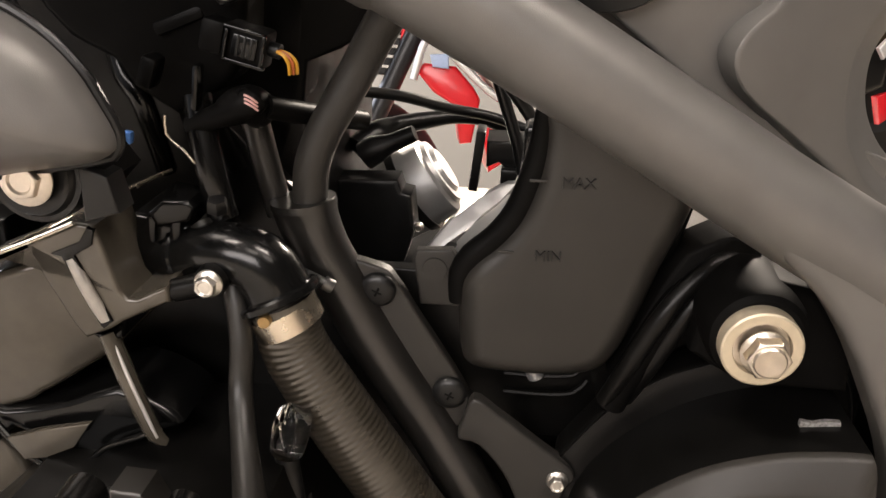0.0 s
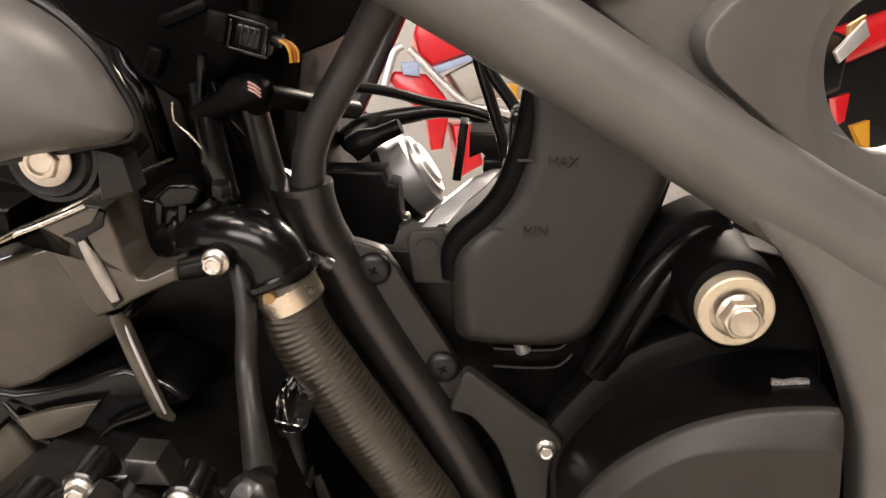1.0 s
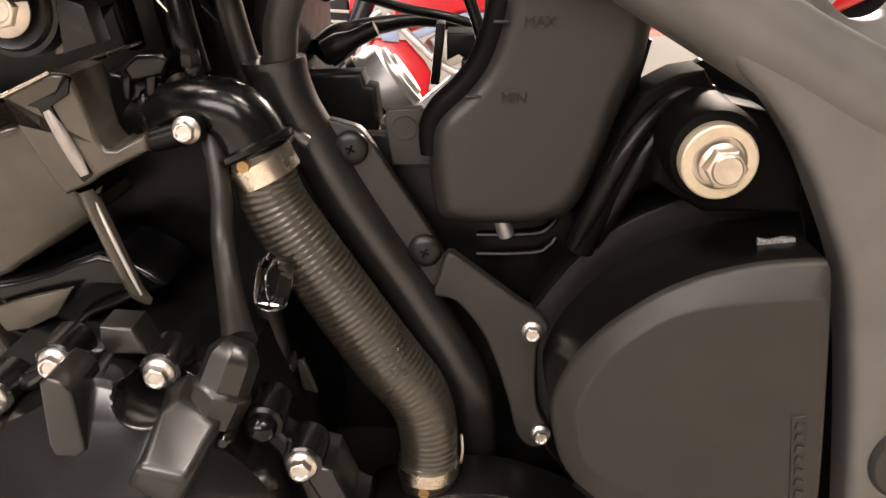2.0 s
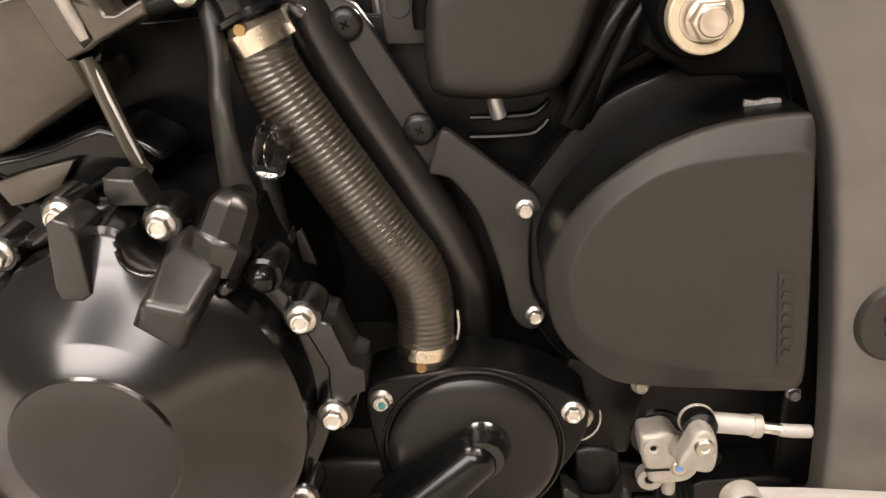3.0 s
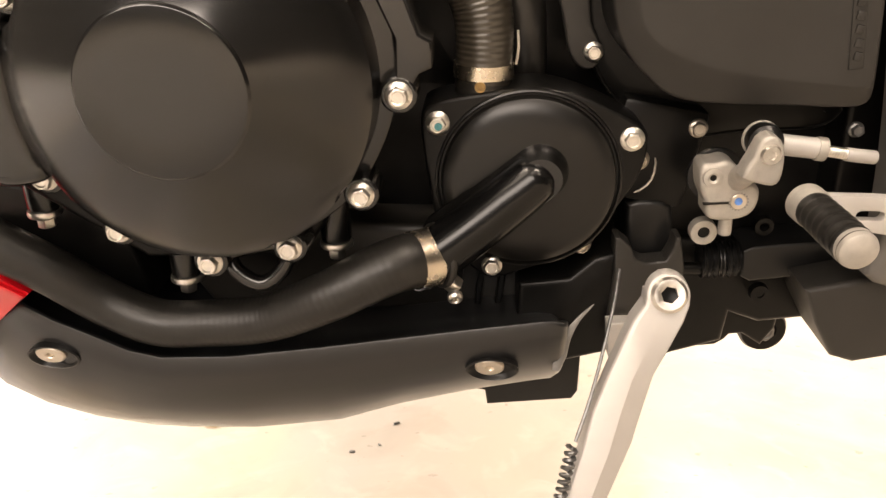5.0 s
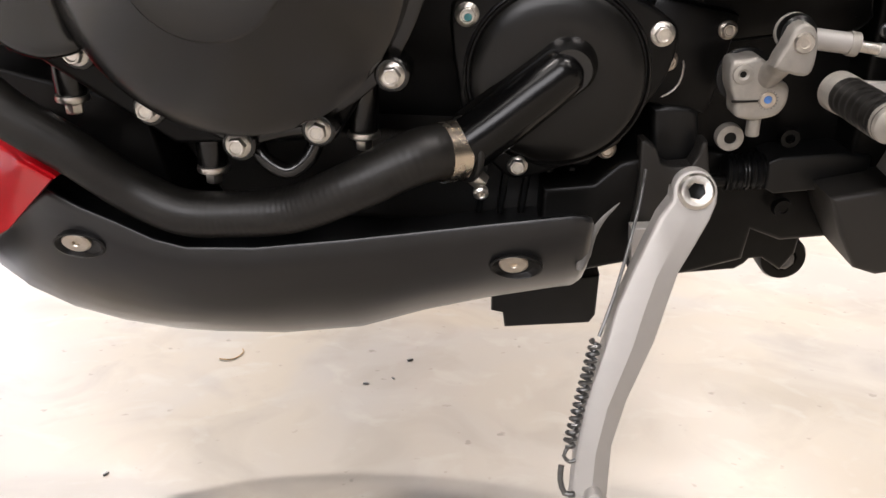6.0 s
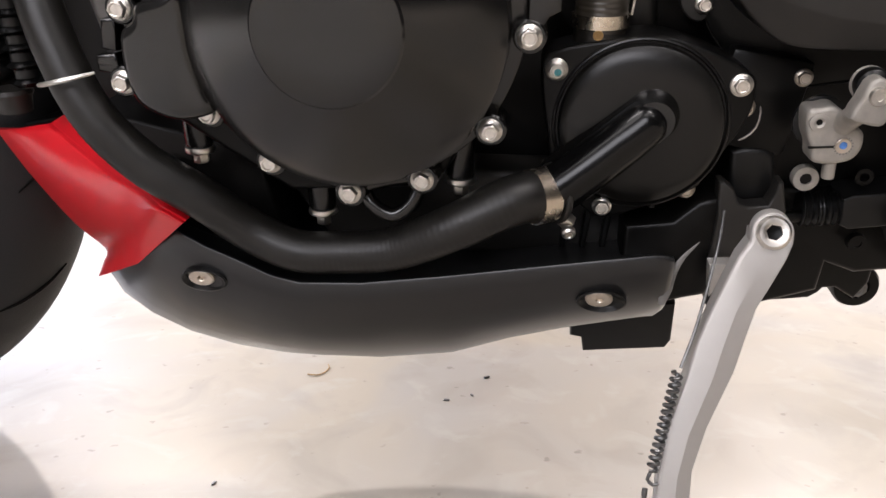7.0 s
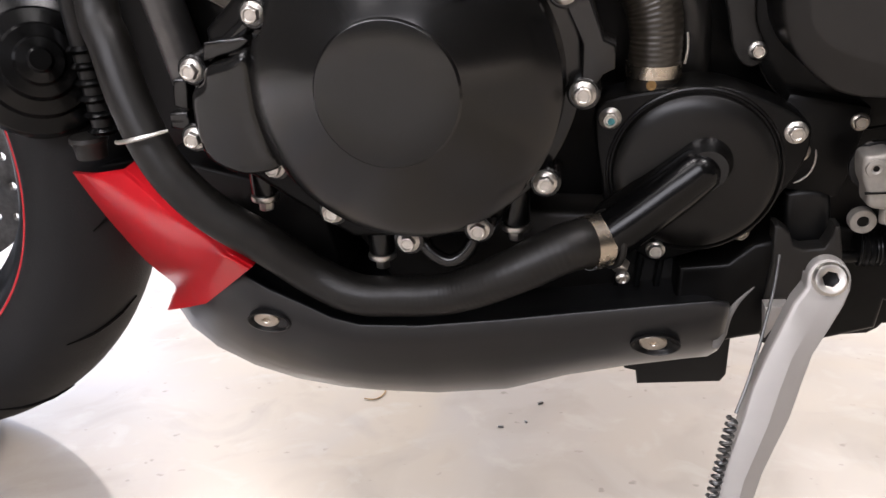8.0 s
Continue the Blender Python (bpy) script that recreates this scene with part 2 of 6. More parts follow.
def plate_with_hole(outer, inner, y0, y1, chamfer=0.004, n=144, slope=0.0, soft=0.3, steep=1.0):
    """Plate whose hole is cut along inner (both outlines star-shaped about the hole's middle), its hole edge sloped inwards."""
    bm = bmesh.new()
    c = sum((Vector(p) for p in inner), Vector((0, 0))) / len(inner)

    def at(outline, a):
        d = Vector((math.cos(a), math.sin(a)))
        best = 0.0
        for i in range(len(outline)):
            p, q = Vector(outline[i]) - c, Vector(outline[(i + 1) % len(outline)]) - c
            e = q - p
            den = d.x * e.y - d.y * e.x
            if abs(den) < 1e-12:
                continue
            s, t = (p.x * e.y - p.y * e.x) / den, (p.x * d.y - p.y * d.x) / den
            if s > 0 and -1e-6 <= t <= 1 + 1e-6:
                best = max(best, s)
        return c + d * best

    rings = []
    o2, i2 = curve2(outer, 4), curve2(inner, 5)
    angles = [2 * math.pi * k / n for k in range(n)]
    inn = [at(i2, a) for a in angles]
    out = [at(o2, a) for a in angles]
    for pts, y, grow in ((out, y1, 0.001), (out, y0 + 0.0090 * soft * steep, 0), (out, y0 + 0.0010 * soft * steep, -0.0040 * soft), (out, y0 + 0.0002 * soft * steep, -0.0052 * soft), (out, y0, -0.0070 * soft), (inn, y0, 2.3 * chamfer), (inn, y0 + 0.10 * chamfer, 2.15 * chamfer), (inn, y0 + 2.0 * chamfer, 0.1 * chamfer), (inn, y0 + 2.2 * chamfer, 0), (inn, y1, 0)):
        rings.append([bm.verts.new((p.x + (p - c).normalized().x * grow, y + slope * max(0.0, p.x + (p - c).normalized().x * grow - 0.08), p.y + (p - c).normalized().y * grow)) for p in pts])
    for a, b in zip(rings, rings[1:] + rings[:1]):
        for i in range(n):
            bm.faces.new((a[i], a[(i + 1) % n], b[(i + 1) % n], b[i]))
    return bm


def star(outline, c, n):
    """Where n even rays from c leave a closed outline."""
    out = []
    for k in range(n):
        a = 2 * math.pi * k / n
        d, best = Vector((math.cos(a), math.sin(a))), 0.0
        for i in range(len(outline)):
            p, q = outline[i] - c, outline[(i + 1) % len(outline)] - c
            e = q - p
            den = d.x * e.y - d.y * e.x
            if abs(den) > 1e-12:
                s, t = (p.x * e.y - p.y * e.x) / den, (p.x * d.y - p.y * d.x) / den
                if s > 0 and -1e-6 <= t <= 1 + 1e-6:
                    best = max(best, s)
        out.append(c + d * best)
    return out


def resample(points, step):
    pts = [Vector(p) for p in points]
    dense = []
    for i in range(len(pts) - 1):
        a, b, c, d = pts[max(i - 1, 0)], pts[i], pts[i + 1], pts[min(i + 2, len(pts) - 1)]
        k = max(2, int((c - b).length / step))
        for s in range(k):
            t = s / k
            dense.append((0.5 * ((2 * b) + (c - a) * t + (2 * a - 5 * b + 4 * c - d) * t * t + (3 * b - a - 3 * c + d) * t ** 3), i + t))
    dense.append((pts[-1], len(pts) - 1.0))
    return dense


def sweep(points, radii, sides=20, step=0.004, rib=0.0, pitch=0.005, flat=1.0, caps=True, bm=None, ribbed_to=99.0):
    """Round bar or hose along a smooth path; rib: height of rings along it; flat squeezes it sideways."""
    own = bm or bmesh.new()
    rr = radii if isinstance(radii, (list, tuple)) else [radii] * len(points)
    line = resample(points, step)
    prev, up, rings, run = None, None, [], 0.0
    for i, (p, u) in enumerate(line):
        q = line[min(i + 1, len(line) - 1)][0] - line[max(i - 1, 0)][0]
        d = q.normalized()
        if up is None:
            up = Vector((0, 1, 0)) if abs(d.y) < 0.9 else Vector((0, 0, 1))
        up = (up - d * up.dot(d)).normalized()
        side = d.cross(up)
        if prev is not None:
            run += (p - prev).length
        prev = p
        k = min(int(u), len(rr) - 2)
        r = rr[k] + (rr[k + 1] - rr[k]) * (u - k)
        r += rib * (0.5 + 0.5 * math.sin(2 * math.pi * run / pitch)) * max(0.0, min(1.0, ribbed_to - u)) if rib else 0
        rings.append([own.verts.new(p + r * (math.cos(a) * up * flat + math.sin(a) * side)) for a in (2 * math.pi * j / sides for j in range(sides))])
    for a, b in zip(rings, rings[1:]):
        for j in range(sides):
            own.faces.new((a[j], a[(j + 1) % sides], b[(j + 1) % sides], b[j]))
    if caps:
        own.faces.new(rings[0][::-1])
        own.faces.new(rings[-1])
    return own


def lathe(profile, at, axis=(0, -1, 0), sides=40, bm=None):
    """Turned shape: profile of (radius, height along the axis) round the point at."""
    own = bm or bmesh.new()
    z = Vector(axis).normalized()
    x = z.orthogonal().normalized()
    y = z.cross(x)
    o = Vector(at)
    rings = []
    for r, h in profile:
        if r < 1e-6:
            rings.append([own.verts.new(o + z * h)])
        else:
            rings.append([own.verts.new(o + z * h + r * (math.cos(a) * x + math.sin(a) * y)) for a in (2 * math.pi * k / sides for k in range(sides))])
    for a, b in zip(rings, rings[1:]):
        for k in range(sides):
            j = (k + 1) % sides
            if len(a) == 1 and len(b) == 1:
                continue
            if len(a) == 1:
                own.faces.new((a[0], b[j], b[k]))
            elif len(b) == 1:
                own.faces.new((a[k], a[j], b[0]))
            else:
                own.faces.new((a[k], a[j], b[j], b[k]))
    return own


def block(at, size, turn=(0, 0, 0), bevel=0.002, seg=2, bm=None):
    """Box with rounded edges; turn in degrees."""
    own = bm or bmesh.new()
    made = bmesh.ops.create_cube(own, size=1.0, matrix=pose(*at, *turn) @ Matrix.Diagonal((*size, 1)))
    if bevel:
        edges = list({e for v in made["verts"] for e in v.link_edges})
        bmesh.ops.bevel(own, geom=edges, offset=bevel, segments=seg, affect="EDGES", clamp_overlap=True, profile=0.5)
    return own


def loft(rings, closed=True, caps=True, bm=None):
    own = bm or bmesh.new()
    vs = [[own.verts.new(p) for p in ring] for ring in rings]
    for a, b in zip(vs, vs[1:]):
        for k in range(len(a) if closed else len(a) - 1):
            j = (k + 1) % len(a)
            own.faces.new((a[k], a[j], b[j], b[k]))
    if caps and closed:
        own.faces.new(vs[0][::-1])
        own.faces.new(vs[-1])
    return own


def hex_bolt(at, af=0.0080, flange=0.0062, head=0.0055, axis=(0, -1, 0), turn=0.0, dish=0.35):
    """Flanged hexagon head standing on the plane through at."""
    bm = lathe([(0, 0), (flange, 0), (flange, 0.0009), (flange * 0.93, 0.0014), (af * 0.5, 0.0021)], at, axis, 32)
    z = Vector(axis).normalized()
    x = z.orthogonal().normalized()
    y = z.cross(x)
    o, r = Vector(at), af / math.sqrt(3)
    n = 24
    rings = []
    for h, k, hexy in ((0.0012, 1.0, 1.0), (head - 0.0008, 1.0, 1.0), (head - 0.0002, 0.93, 0.5), (head, 0.86, 0.0), (head, 0.70, 0.0), (head - dish * 0.002, 0.58, 0.0)):
        ring = []
        for i in range(n):
            a = 2 * math.pi * i / n
            b = (a % (math.pi / 3)) - math.pi / 6
            hx = r * math.cos(math.pi / 6) / math.cos(b)
            rr = (hexy * hx + (1 - hexy) * r * 0.95) * k
            ring.append(o + z * h + rr * (math.cos(a + turn) * x + math.sin(a + turn) * y))
        rings.append(ring)
    rings.append([o + z * (head - dish * 0.002) + 0.001 * r * (math.cos(2 * math.pi * i / n) * x + math.sin(2 * math.pi * i / n) * y) for i in range(n)])
    return loft(rings, True, True, bm)


def socket_bolt(at, r=0.008, key=0.004, axis=(0, -1, 0), head=0.003, rim=0.0012, n=24, deep=0.006):
    """Round head with a hexagon socket."""
    z = Vector(axis).normalized()
    x = z.orthogonal().normalized()
    y = z.cross(x)
    o = Vector(at)
    rings = []
    for h, k, hexy in ((0, r, 0), (head - rim, r, 0), (head, r - rim, 0), (head, key * 1.25, 0), (head - 0.0006, key, 1), (head - deep, key * 0.96, 1), (head - deep - 0.0008, key * 0.02, 1)):
        ring = []
        for i in range(n):
            a = 2 * math.pi * i / n
            b = (a % (math.pi / 3)) - math.pi / 6
            rr = k * (math.cos(math.pi / 6) / math.cos(b) if hexy else 1)
            ring.append(o + z * h + rr * (math.cos(a) * x + math.sin(a) * y))
        rings.append(ring)
    return loft(rings, True, True)


def cross_screw(at, r=0.0095):
    """Domed screw head."""
    return lathe([(0, 0), (r, 0), (r, 0.0012), (r * 0.93, 0.0024), (r * 0.75, 0.0035), (r * 0.5, 0.0041), (0, 0.0043)], at, sides=40)


def cross_recess(at, turn=25.0, size=0.0052):
    bm = block((at[0], at[1] - 0.0040, at[2]), (size, 0.0012, 0.0012), (0, turn, 0), 0.0003, 1)
    return block((at[0], at[1] - 0.0040, at[2]), (0.0012, 0.0012, size), (0, turn, 0), 0.0003, 1, bm)


def band(at, axis, r, width, thick=0.0008, sides=48):
    """Hose clamp's band."""
    h = width / 2
    return lathe([(r, -h), (r + thick, -h), (r + thick, h), (r, h), (r, -h)], at, axis, sides)


def coil(a, b, r, wire, turns, bm=None):
    a, b = Vector(a), Vector(b)
    d = (b - a).normalized()
    x = d.orthogonal().normalized()
    y = d.cross(x)
    n = int(turns * 12)
    pts = [a + (b - a) * (i / n) + r * (math.cos(2 * math.pi * i / 12) * x + math.sin(2 * math.pi * i / 12) * y) for i in range(n + 1)]
    return sweep(pts, wire, 6, 0.01, bm=bm)

# ---- the room ----


def simple(name, bm, mat, label="", kind="structure", category=""):
    return tagged(new(name, finish(bm, name, mat)), label, category, "", kind)


def slab(x0, x1, y0, y1, z0, z1, bm=None):
    return block(((x0 + x1) / 2, (y0 + y1) / 2, (z0 + z1) / 2), (x1 - x0, y1 - y0, z1 - z0), bevel=0, bm=bm)


simple("floor", slab(-3.6, 8, -3.6, 5.2, -0.1, 0), FLOOR, "polished cream concrete floor with cloudy stains")
simple("ceiling", slab(-3.6, 8, -3.6, 5.2, 3.0, 3.1), CEIL, "plain white ceiling")
west = slab(-3.75, -3.6, -3.6, 1.6, 0, 3)
slab(-3.75, -3.6, 4.7, 5.2, 0, 3, west)
slab(-3.75, -3.6, 1.6, 4.7, 2.6, 3, west)
slab(-3.75, -3.6, 1.6, 4.7, 0, 0.2, west)
simple("wall_west", west, WHITE, "painted wall with a wide window opening")
simple("backdrop", slab(-5.65, -5.6, -4, 8, -1, 4.5), DAY, "bright overcast daylight outside the window")
simple("wall_east", slab(8, 8.15, -3.6, 5.2, 0, 3), WHITE, "plain grey painted wall")
south = slab(0.6, 8, -3.75, -3.6, 0, 3)
slab(-3.6, -3.3, -3.75, -3.6, 0, 3, south)
slab(-3.3, 0.6, -3.75, -3.6, 2.6, 3, south)
slab(-3.3, 0.6, -3.75, -3.6, 0, 1.25, south)
simple("wall_south", south, WHITE, "plain grey painted wall with a wide glazed front")
simple("backdrop_front", slab(-7, 5, -5.65, -5.6, -1, 4.5), DAY, "bright overcast daylight outside the shopfront")
simple("wall_north", slab(-3.6, 8, 5.0, 5.2, 0, 3), WALL, "plain grey painted wall")
for lx, ly, sx, sy, watts, tone in PANELS:
    lamp = tagged(new("ceiling_light"), "unseen white rectangular light panel fixed on the ceiling", "ceiling light", "ceiling light panels")
    lamp.location = (lx, ly, 3.0)
    fr = part("frame", block((0, 0, -0.02), (sx + 0.29, sy + 0.16, 0.04), bevel=0.004), WALL, lamp)
    part("diffuser", block((0, 0, -0.043), (sx + 0.23, sy + 0.10, 0.006), bevel=0.002), PANEL, fr, "glowing white diffuser")

# small litter and a curled crack on the floor under the motorcycle
for k, (x, y, r) in enumerate(((-0.135, 0.611, 0.0022), (-0.099, 0.672, 0.0026), (-0.300, 0.432, 0.0020), (-0.111, 0.626, 0.0018))):
    crumb = block((0, 0, r * 0.4), (r * 2.2, r * 1.2, r * 0.8), bevel=r * 0.3)
    for i, v in enumerate(crumb.verts):
        v.co.x += r * 0.35 * math.sin(5.0 * i + k)
    ob = tagged(new("grit_crumb", finish(crumb, "grit_crumb", DARKSTEEL)), "tiny dark crumb of grit on the concrete floor", "grit", "grit on the floor")
    ob.matrix_world = pose(x, y, 0, 0, 0, 40 * k)
# strand laid on the concrete in place of a curled crack
tagged(new("crack_curl", finish(sweep([(-0.286, 0.652, 0.0012), (-0.276, 0.651, 0.0012), (-0.270, 0.658, 0.0012), (-0.268, 0.672, 0.0012), (-0.271, 0.680, 0.0012)], 0.0007, 8), "crack_curl", OLIVE)), "thin brownish strand for a curled crack in the concrete floor", "scrap")

# ---- the motorcycle ----
bike = tagged(new("motorcycle"), "matte black motorcycle with a red scoop, leaning on its stand", "motorcycle")
bike.matrix_world = LEANING @ Matrix.Translation(BASE)

# engine castings
CX, CZ = -0.157, -0.327
crank = part("crankcase", prism([(-0.275, -0.30), (-0.215, -0.245), (-0.10, -0.240), (-0.085, -0.28), (-0.078, -0.33), (-0.09, -0.38), (-0.115, -0.42), (-0.20, -0.425), (-0.27, -0.38)], 0.262, 0.60, 0.004, 2), CAST, bike, "black cast engine case")
part("engine_core", prism([(-0.33, -0.22), (-0.11, -0.215), (-0.078, -0.225), (-0.030, -0.225), (0.02, -0.225), (0.075, -0.225), (0.15, -0.22), (0.17, -0.36), (0.16, -0.43), (0.09, -0.455), (0.0, -0.48), (-0.20, -0.49), (-0.30, -0.47), (-0.34, -0.40)], 0.385, 0.58, 0.004), CAST, bike)
# added thin dark plate, closes the bright gap behind the reservoir
part("core_plate", prism([(-0.33, -0.18), (-0.11, -0.165), (-0.078, -0.166), (-0.030, -0.167), (0.02, -0.180), (0.060, -0.185), (0.070, -0.165), (0.083, -0.148), (0.110, -0.128), (0.15, -0.13), (0.17, -0.16), (0.17, -0.26), (-0.33, -0.26)], 0.372, 0.380, 0.001), CAST, bike)
part("head_core", prism([(-0.32, 0.12), (-0.10, 0.12), (-0.098, 0.02), (-0.104, -0.05), (-0.112, -0.12), (-0.112, -0.19), (-0.32, -0.22)], 0.395, 0.60, 0.004), CAST, bike)
# added dark block, hides bright floor behind the shift linkage
part("gearbox_filler", prism([(0.055, -0.35), (0.21, -0.35), (0.21, -0.455), (0.055, -0.465)], 0.372, 0.50, 0.004), CAST, bike)
# added dark plate, closes the bright gap between scoop and pan
part("front_filler", prism([(-0.350, -0.395), (-0.24, -0.420), (-0.225, -0.478), (-0.30, -0.500), (-0.345, -0.490)], 0.318, 0.36, 0.003), CAST, bike)
sump = part("sump", prism([(-0.05, -0.44), (0.05, -0.445), (0.062, -0.50), (-0.02, -0.505), (-0.20, -0.50), (-0.24, -0.44)], 0.350, 0.55, 0.006), TANKP, bike)
for k in range(6):
    part("sump_fin", block((-0.036 + 0.0135 * k, 0.346, -0.474), (0.004, 0.012, 0.034), (0, 6, 0), 0.0012), PLASTIC, sump)

# generator cover
GB = [(-0.131, -0.235), (-0.075, -0.280), (-0.064, -0.331), (-0.083, -0.380), (-0.120, -0.409), (-0.161, -0.418), (-0.205, -0.401), (-0.237, -0.374), (-0.283, -0.358), (-0.278, -0.319), (-0.238, -0.289), (-0.204, -0.249), (-0.174, -0.231)]
dome = lathe([(0, 0.0362), (0.018, 0.0362), (0.0356, 0.0362), (0.0361, 0.0360), (0.0365, 0.0355)] + [(0.0368 + 0.0457 * k / 90, 0.0346 - 0.0286 * (0.86 * (k / 90) ** 1.05 + 0.14 * (k / 90) ** 6)) for k in range(1, 91)] + [(0.0832, -0.004), (0.084, -0.02)], (CX, 0.239, CZ), sides=480)
POCKETS = [(-0.131, -0.237, 0.0135), (-0.075, -0.280, 0.0125), (-0.174, -0.231, 0.0135), (-0.204, -0.249, 0.0125), (-0.064, -0.331, 0.0108), (-0.083, -0.380, 0.0102), (-0.120, -0.409, 0.0092), (-0.238, -0.289, 0.0120)]
for v in dome.verts:  # a tongue that reaches up between the bolts
    dx, dz = v.co.x - CX, v.co.z - CZ
    r = math.hypot(dx, dz)
    if r > 0.05:
        f = 1 + 0.17 * math.exp(-((math.degrees(math.atan2(dz, dx)) - 86) / 13.0) ** 2) * min(1.0, (r - 0.05) / 0.03)
        v.co.x, v.co.z = CX + dx * f, CZ + dz * f
for v in dome.verts:  # the flat boss sits a little above the middle
    k = 1 - min(1.0, max(0.0, (math.hypot(v.co.x - CX, v.co.z - CZ) - 0.0365) / 0.0457))
    v.co.x, v.co.z = v.co.x - 0.001 * k, v.co.z + 0.0050 * k
for v in dome.verts:  # hollows that give each bolt head its room
    for px, pz, pr in POCKETS:
        d = math.hypot(v.co.x - px, v.co.z - pz)
        if d < pr and v.co.y < 0.2500:
            u = min(1.0, (pr - d) / 0.0046)
            v.co.y += (0.2500 - v.co.y) * u * u * (3 - 2 * u)
cover = part("generator_cover", dome, SATIN, bike, "satin black domed cover with a flat round boss", 28)
rim = prism([(x * 0.985 + CX * 0.015, z * 0.985 + CZ * 0.015) for x, z in GB], 0.2550, 0.268, 0.0015, n=6)
flange = part("cover_flange", rim, SATIN, bike)
for x, z in GB:
    part("bolt_boss", lathe([(0, 0.005), (0.0076, 0.005), (0.0086, 0.0042), (0.0090, 0.0), (0.0094, -0.014), (0, -0.014)], (x, 0.2500, z), sides=24), SATIN, flange)
for i, (x, z) in enumerate(GB):
    part("bolt", hex_bolt((x, 0.2450, z), 0.0086, 0.0065, 0.006, turn=0.5 * i), STEEL, flange, "bright plated flange bolt")
for (x0, z0), (x1, z1) in zip(GB[4:10], GB[5:11]):  # webs that tie the bosses together
    part("flange_web", sweep([(x0, 0.2550, z0), ((x0 + x1) / 2 * 0.985 + CX * 0.015, 0.2555, (z0 + z1) / 2 * 0.985 + CZ * 0.015), (x1, 0.2550, z1)], 0.0050, 12), SATIN, flange)
part("front_bulge", prism([(-0.2660, -0.3155), (-0.2518, -0.3110), (-0.2398, -0.3070), (-0.2370, -0.3240), (-0.2365, -0.3395), (-0.2330, -0.3554), (-0.2290, -0.3700), (-0.2452, -0.3754), (-0.2619, -0.3741), (-0.2745, -0.3676), (-0.2796, -0.3544), (-0.2800, -0.3399), (-0.2778, -0.3297), (-0.2700, -0.3241)], 0.2310, 0.262, 0.006, 5, n=4, tilt=lambda x, z: 0.25 * max(0.0, -0.250 - x)), SATIN, flange, "smooth bulge in front of the dome")
part("bulge_rib", prism([(-0.2682, -0.3038), (-0.2457, -0.3009), (-0.2420, -0.3030), (-0.2484, -0.3084), (-0.2700, -0.3139)], 0.2440, 0.262, 0.0014, 2), SATIN, flange)
for lug in ([(-0.2933, -0.3255), (-0.2846, -0.3248), (-0.2870, -0.3427), (-0.2953, -0.3411)], [(-0.2995, -0.3452), (-0.2880, -0.3437), (-0.2864, -0.3551), (-0.2998, -0.3539)]):
    part("flange_lug", prism(lug, 0.2500, 0.268, 0.0016, 2), SATIN, flange)
part("raised_lug", prism([(-0.1660, -0.2246), (-0.1624, -0.2219), (-0.1579, -0.2235), (-0.1544, -0.2277), (-0.1533, -0.2546), (-0.1568, -0.2580), (-0.1659, -0.2575), (-0.1674, -0.2520)], 0.2180, 0.242, 0.0014, 3), SHEEN, cover, "upright satin black lug between the bolts")


def housing():
    """Boxy ramp: a steep end face, a ridge, and a roof falling back to the plug."""
    front = [(-0.1363, 0.2105, -0.2655), (-0.1178, 0.2088, -0.2768), (-0.1075, 0.2040, -0.2566), (-0.1285, 0.2040, -0.2515)]
    roof = [(-0.1025, 0.2290, -0.2480), (-0.1190, 0.2300, -0.2375), (-0.1262, 0.2290, -0.2430)]
    bm = bmesh.new()
    a, b, c, d = (bm.verts.new(p) for p in front)
    e, f, g = (bm.verts.new(p) for p in roof)
    low = [bm.verts.new((v.co.x * 1.0 + dx, 0.246, v.co.z + dz)) for v, dx, dz in ((a, -0.0022, -0.001), (b, 0.0005, -0.0028), (c, 0.0028, -0.001), (e, 0.002, 0), (f, 0, 0.002), (g, -0.003, 0.001), (d, -0.003, 0.0005))]
    bm.faces.new((a, b, c, d))
    bm.faces.new((d, c, e, f, g))
    loop = [a, b, c, e, f, g, d]
    for i in range(7):
        j = (i + 1) % 7
        bm.faces.new((loop[i], low[i], low[j], loop[j]))
    bm.faces.new(low)
    top = [x for x in bm.edges if all(v in loop for v in x.verts)]
    bmesh.ops.recalc_face_normals(bm, faces=bm.faces[:])
    bmesh.ops.bevel(bm, geom=top, offset=0.0044, segments=6, affect="EDGES", clamp_overlap=True, profile=0.5)
    return bm


part("sensor_housing", housing(), SHEEN, cover, "boxy raised housing on the cover")
part("small_boss", lathe([(0, 0.008), (0.0022, 0.0075), (0.0036, 0.0055), (0.0042, 0.0), (0.0044, -0.01)], (-0.1035, 0.238, -0.2590), sides=20), SATIN, cover)
part("wire_boss", lathe([(0, 0.008), (0.0030, 0.0076), (0.0050, 0.0060), (0.0062, 0.0030), (0.0064, 0), (0.0082, -0.001), (0.0088, -0.003), (0.0090, -0.02)], (-0.0897, 0.2430, -0.2585), sides=32), GLOSS, cover)
part("cable_guide", prism([(-0.0745, -0.287), (-0.0675, -0.2815), (-0.0618, -0.2835), (-0.0545, -0.3035), (-0.0487, -0.3065), (-0.0487, -0.3185), (-0.0545, -0.3215), (-0.0575, -0.3265), (-0.0655, -0.3240), (-0.0655, -0.3060)], 0.2455, 0.272, 0.0016, 3), SATIN, flange)
part("lower_loop", sweep([(-0.157, 0.262, -0.420), (-0.1525, 0.258, -0.4285), (-0.1440, 0.257, -0.4345), (-0.1365, 0.257, -0.4350), (-0.1280, 0.258, -0.4280), (-0.123, 0.262, -0.416)], 0.0044, 14), SATIN, flange)
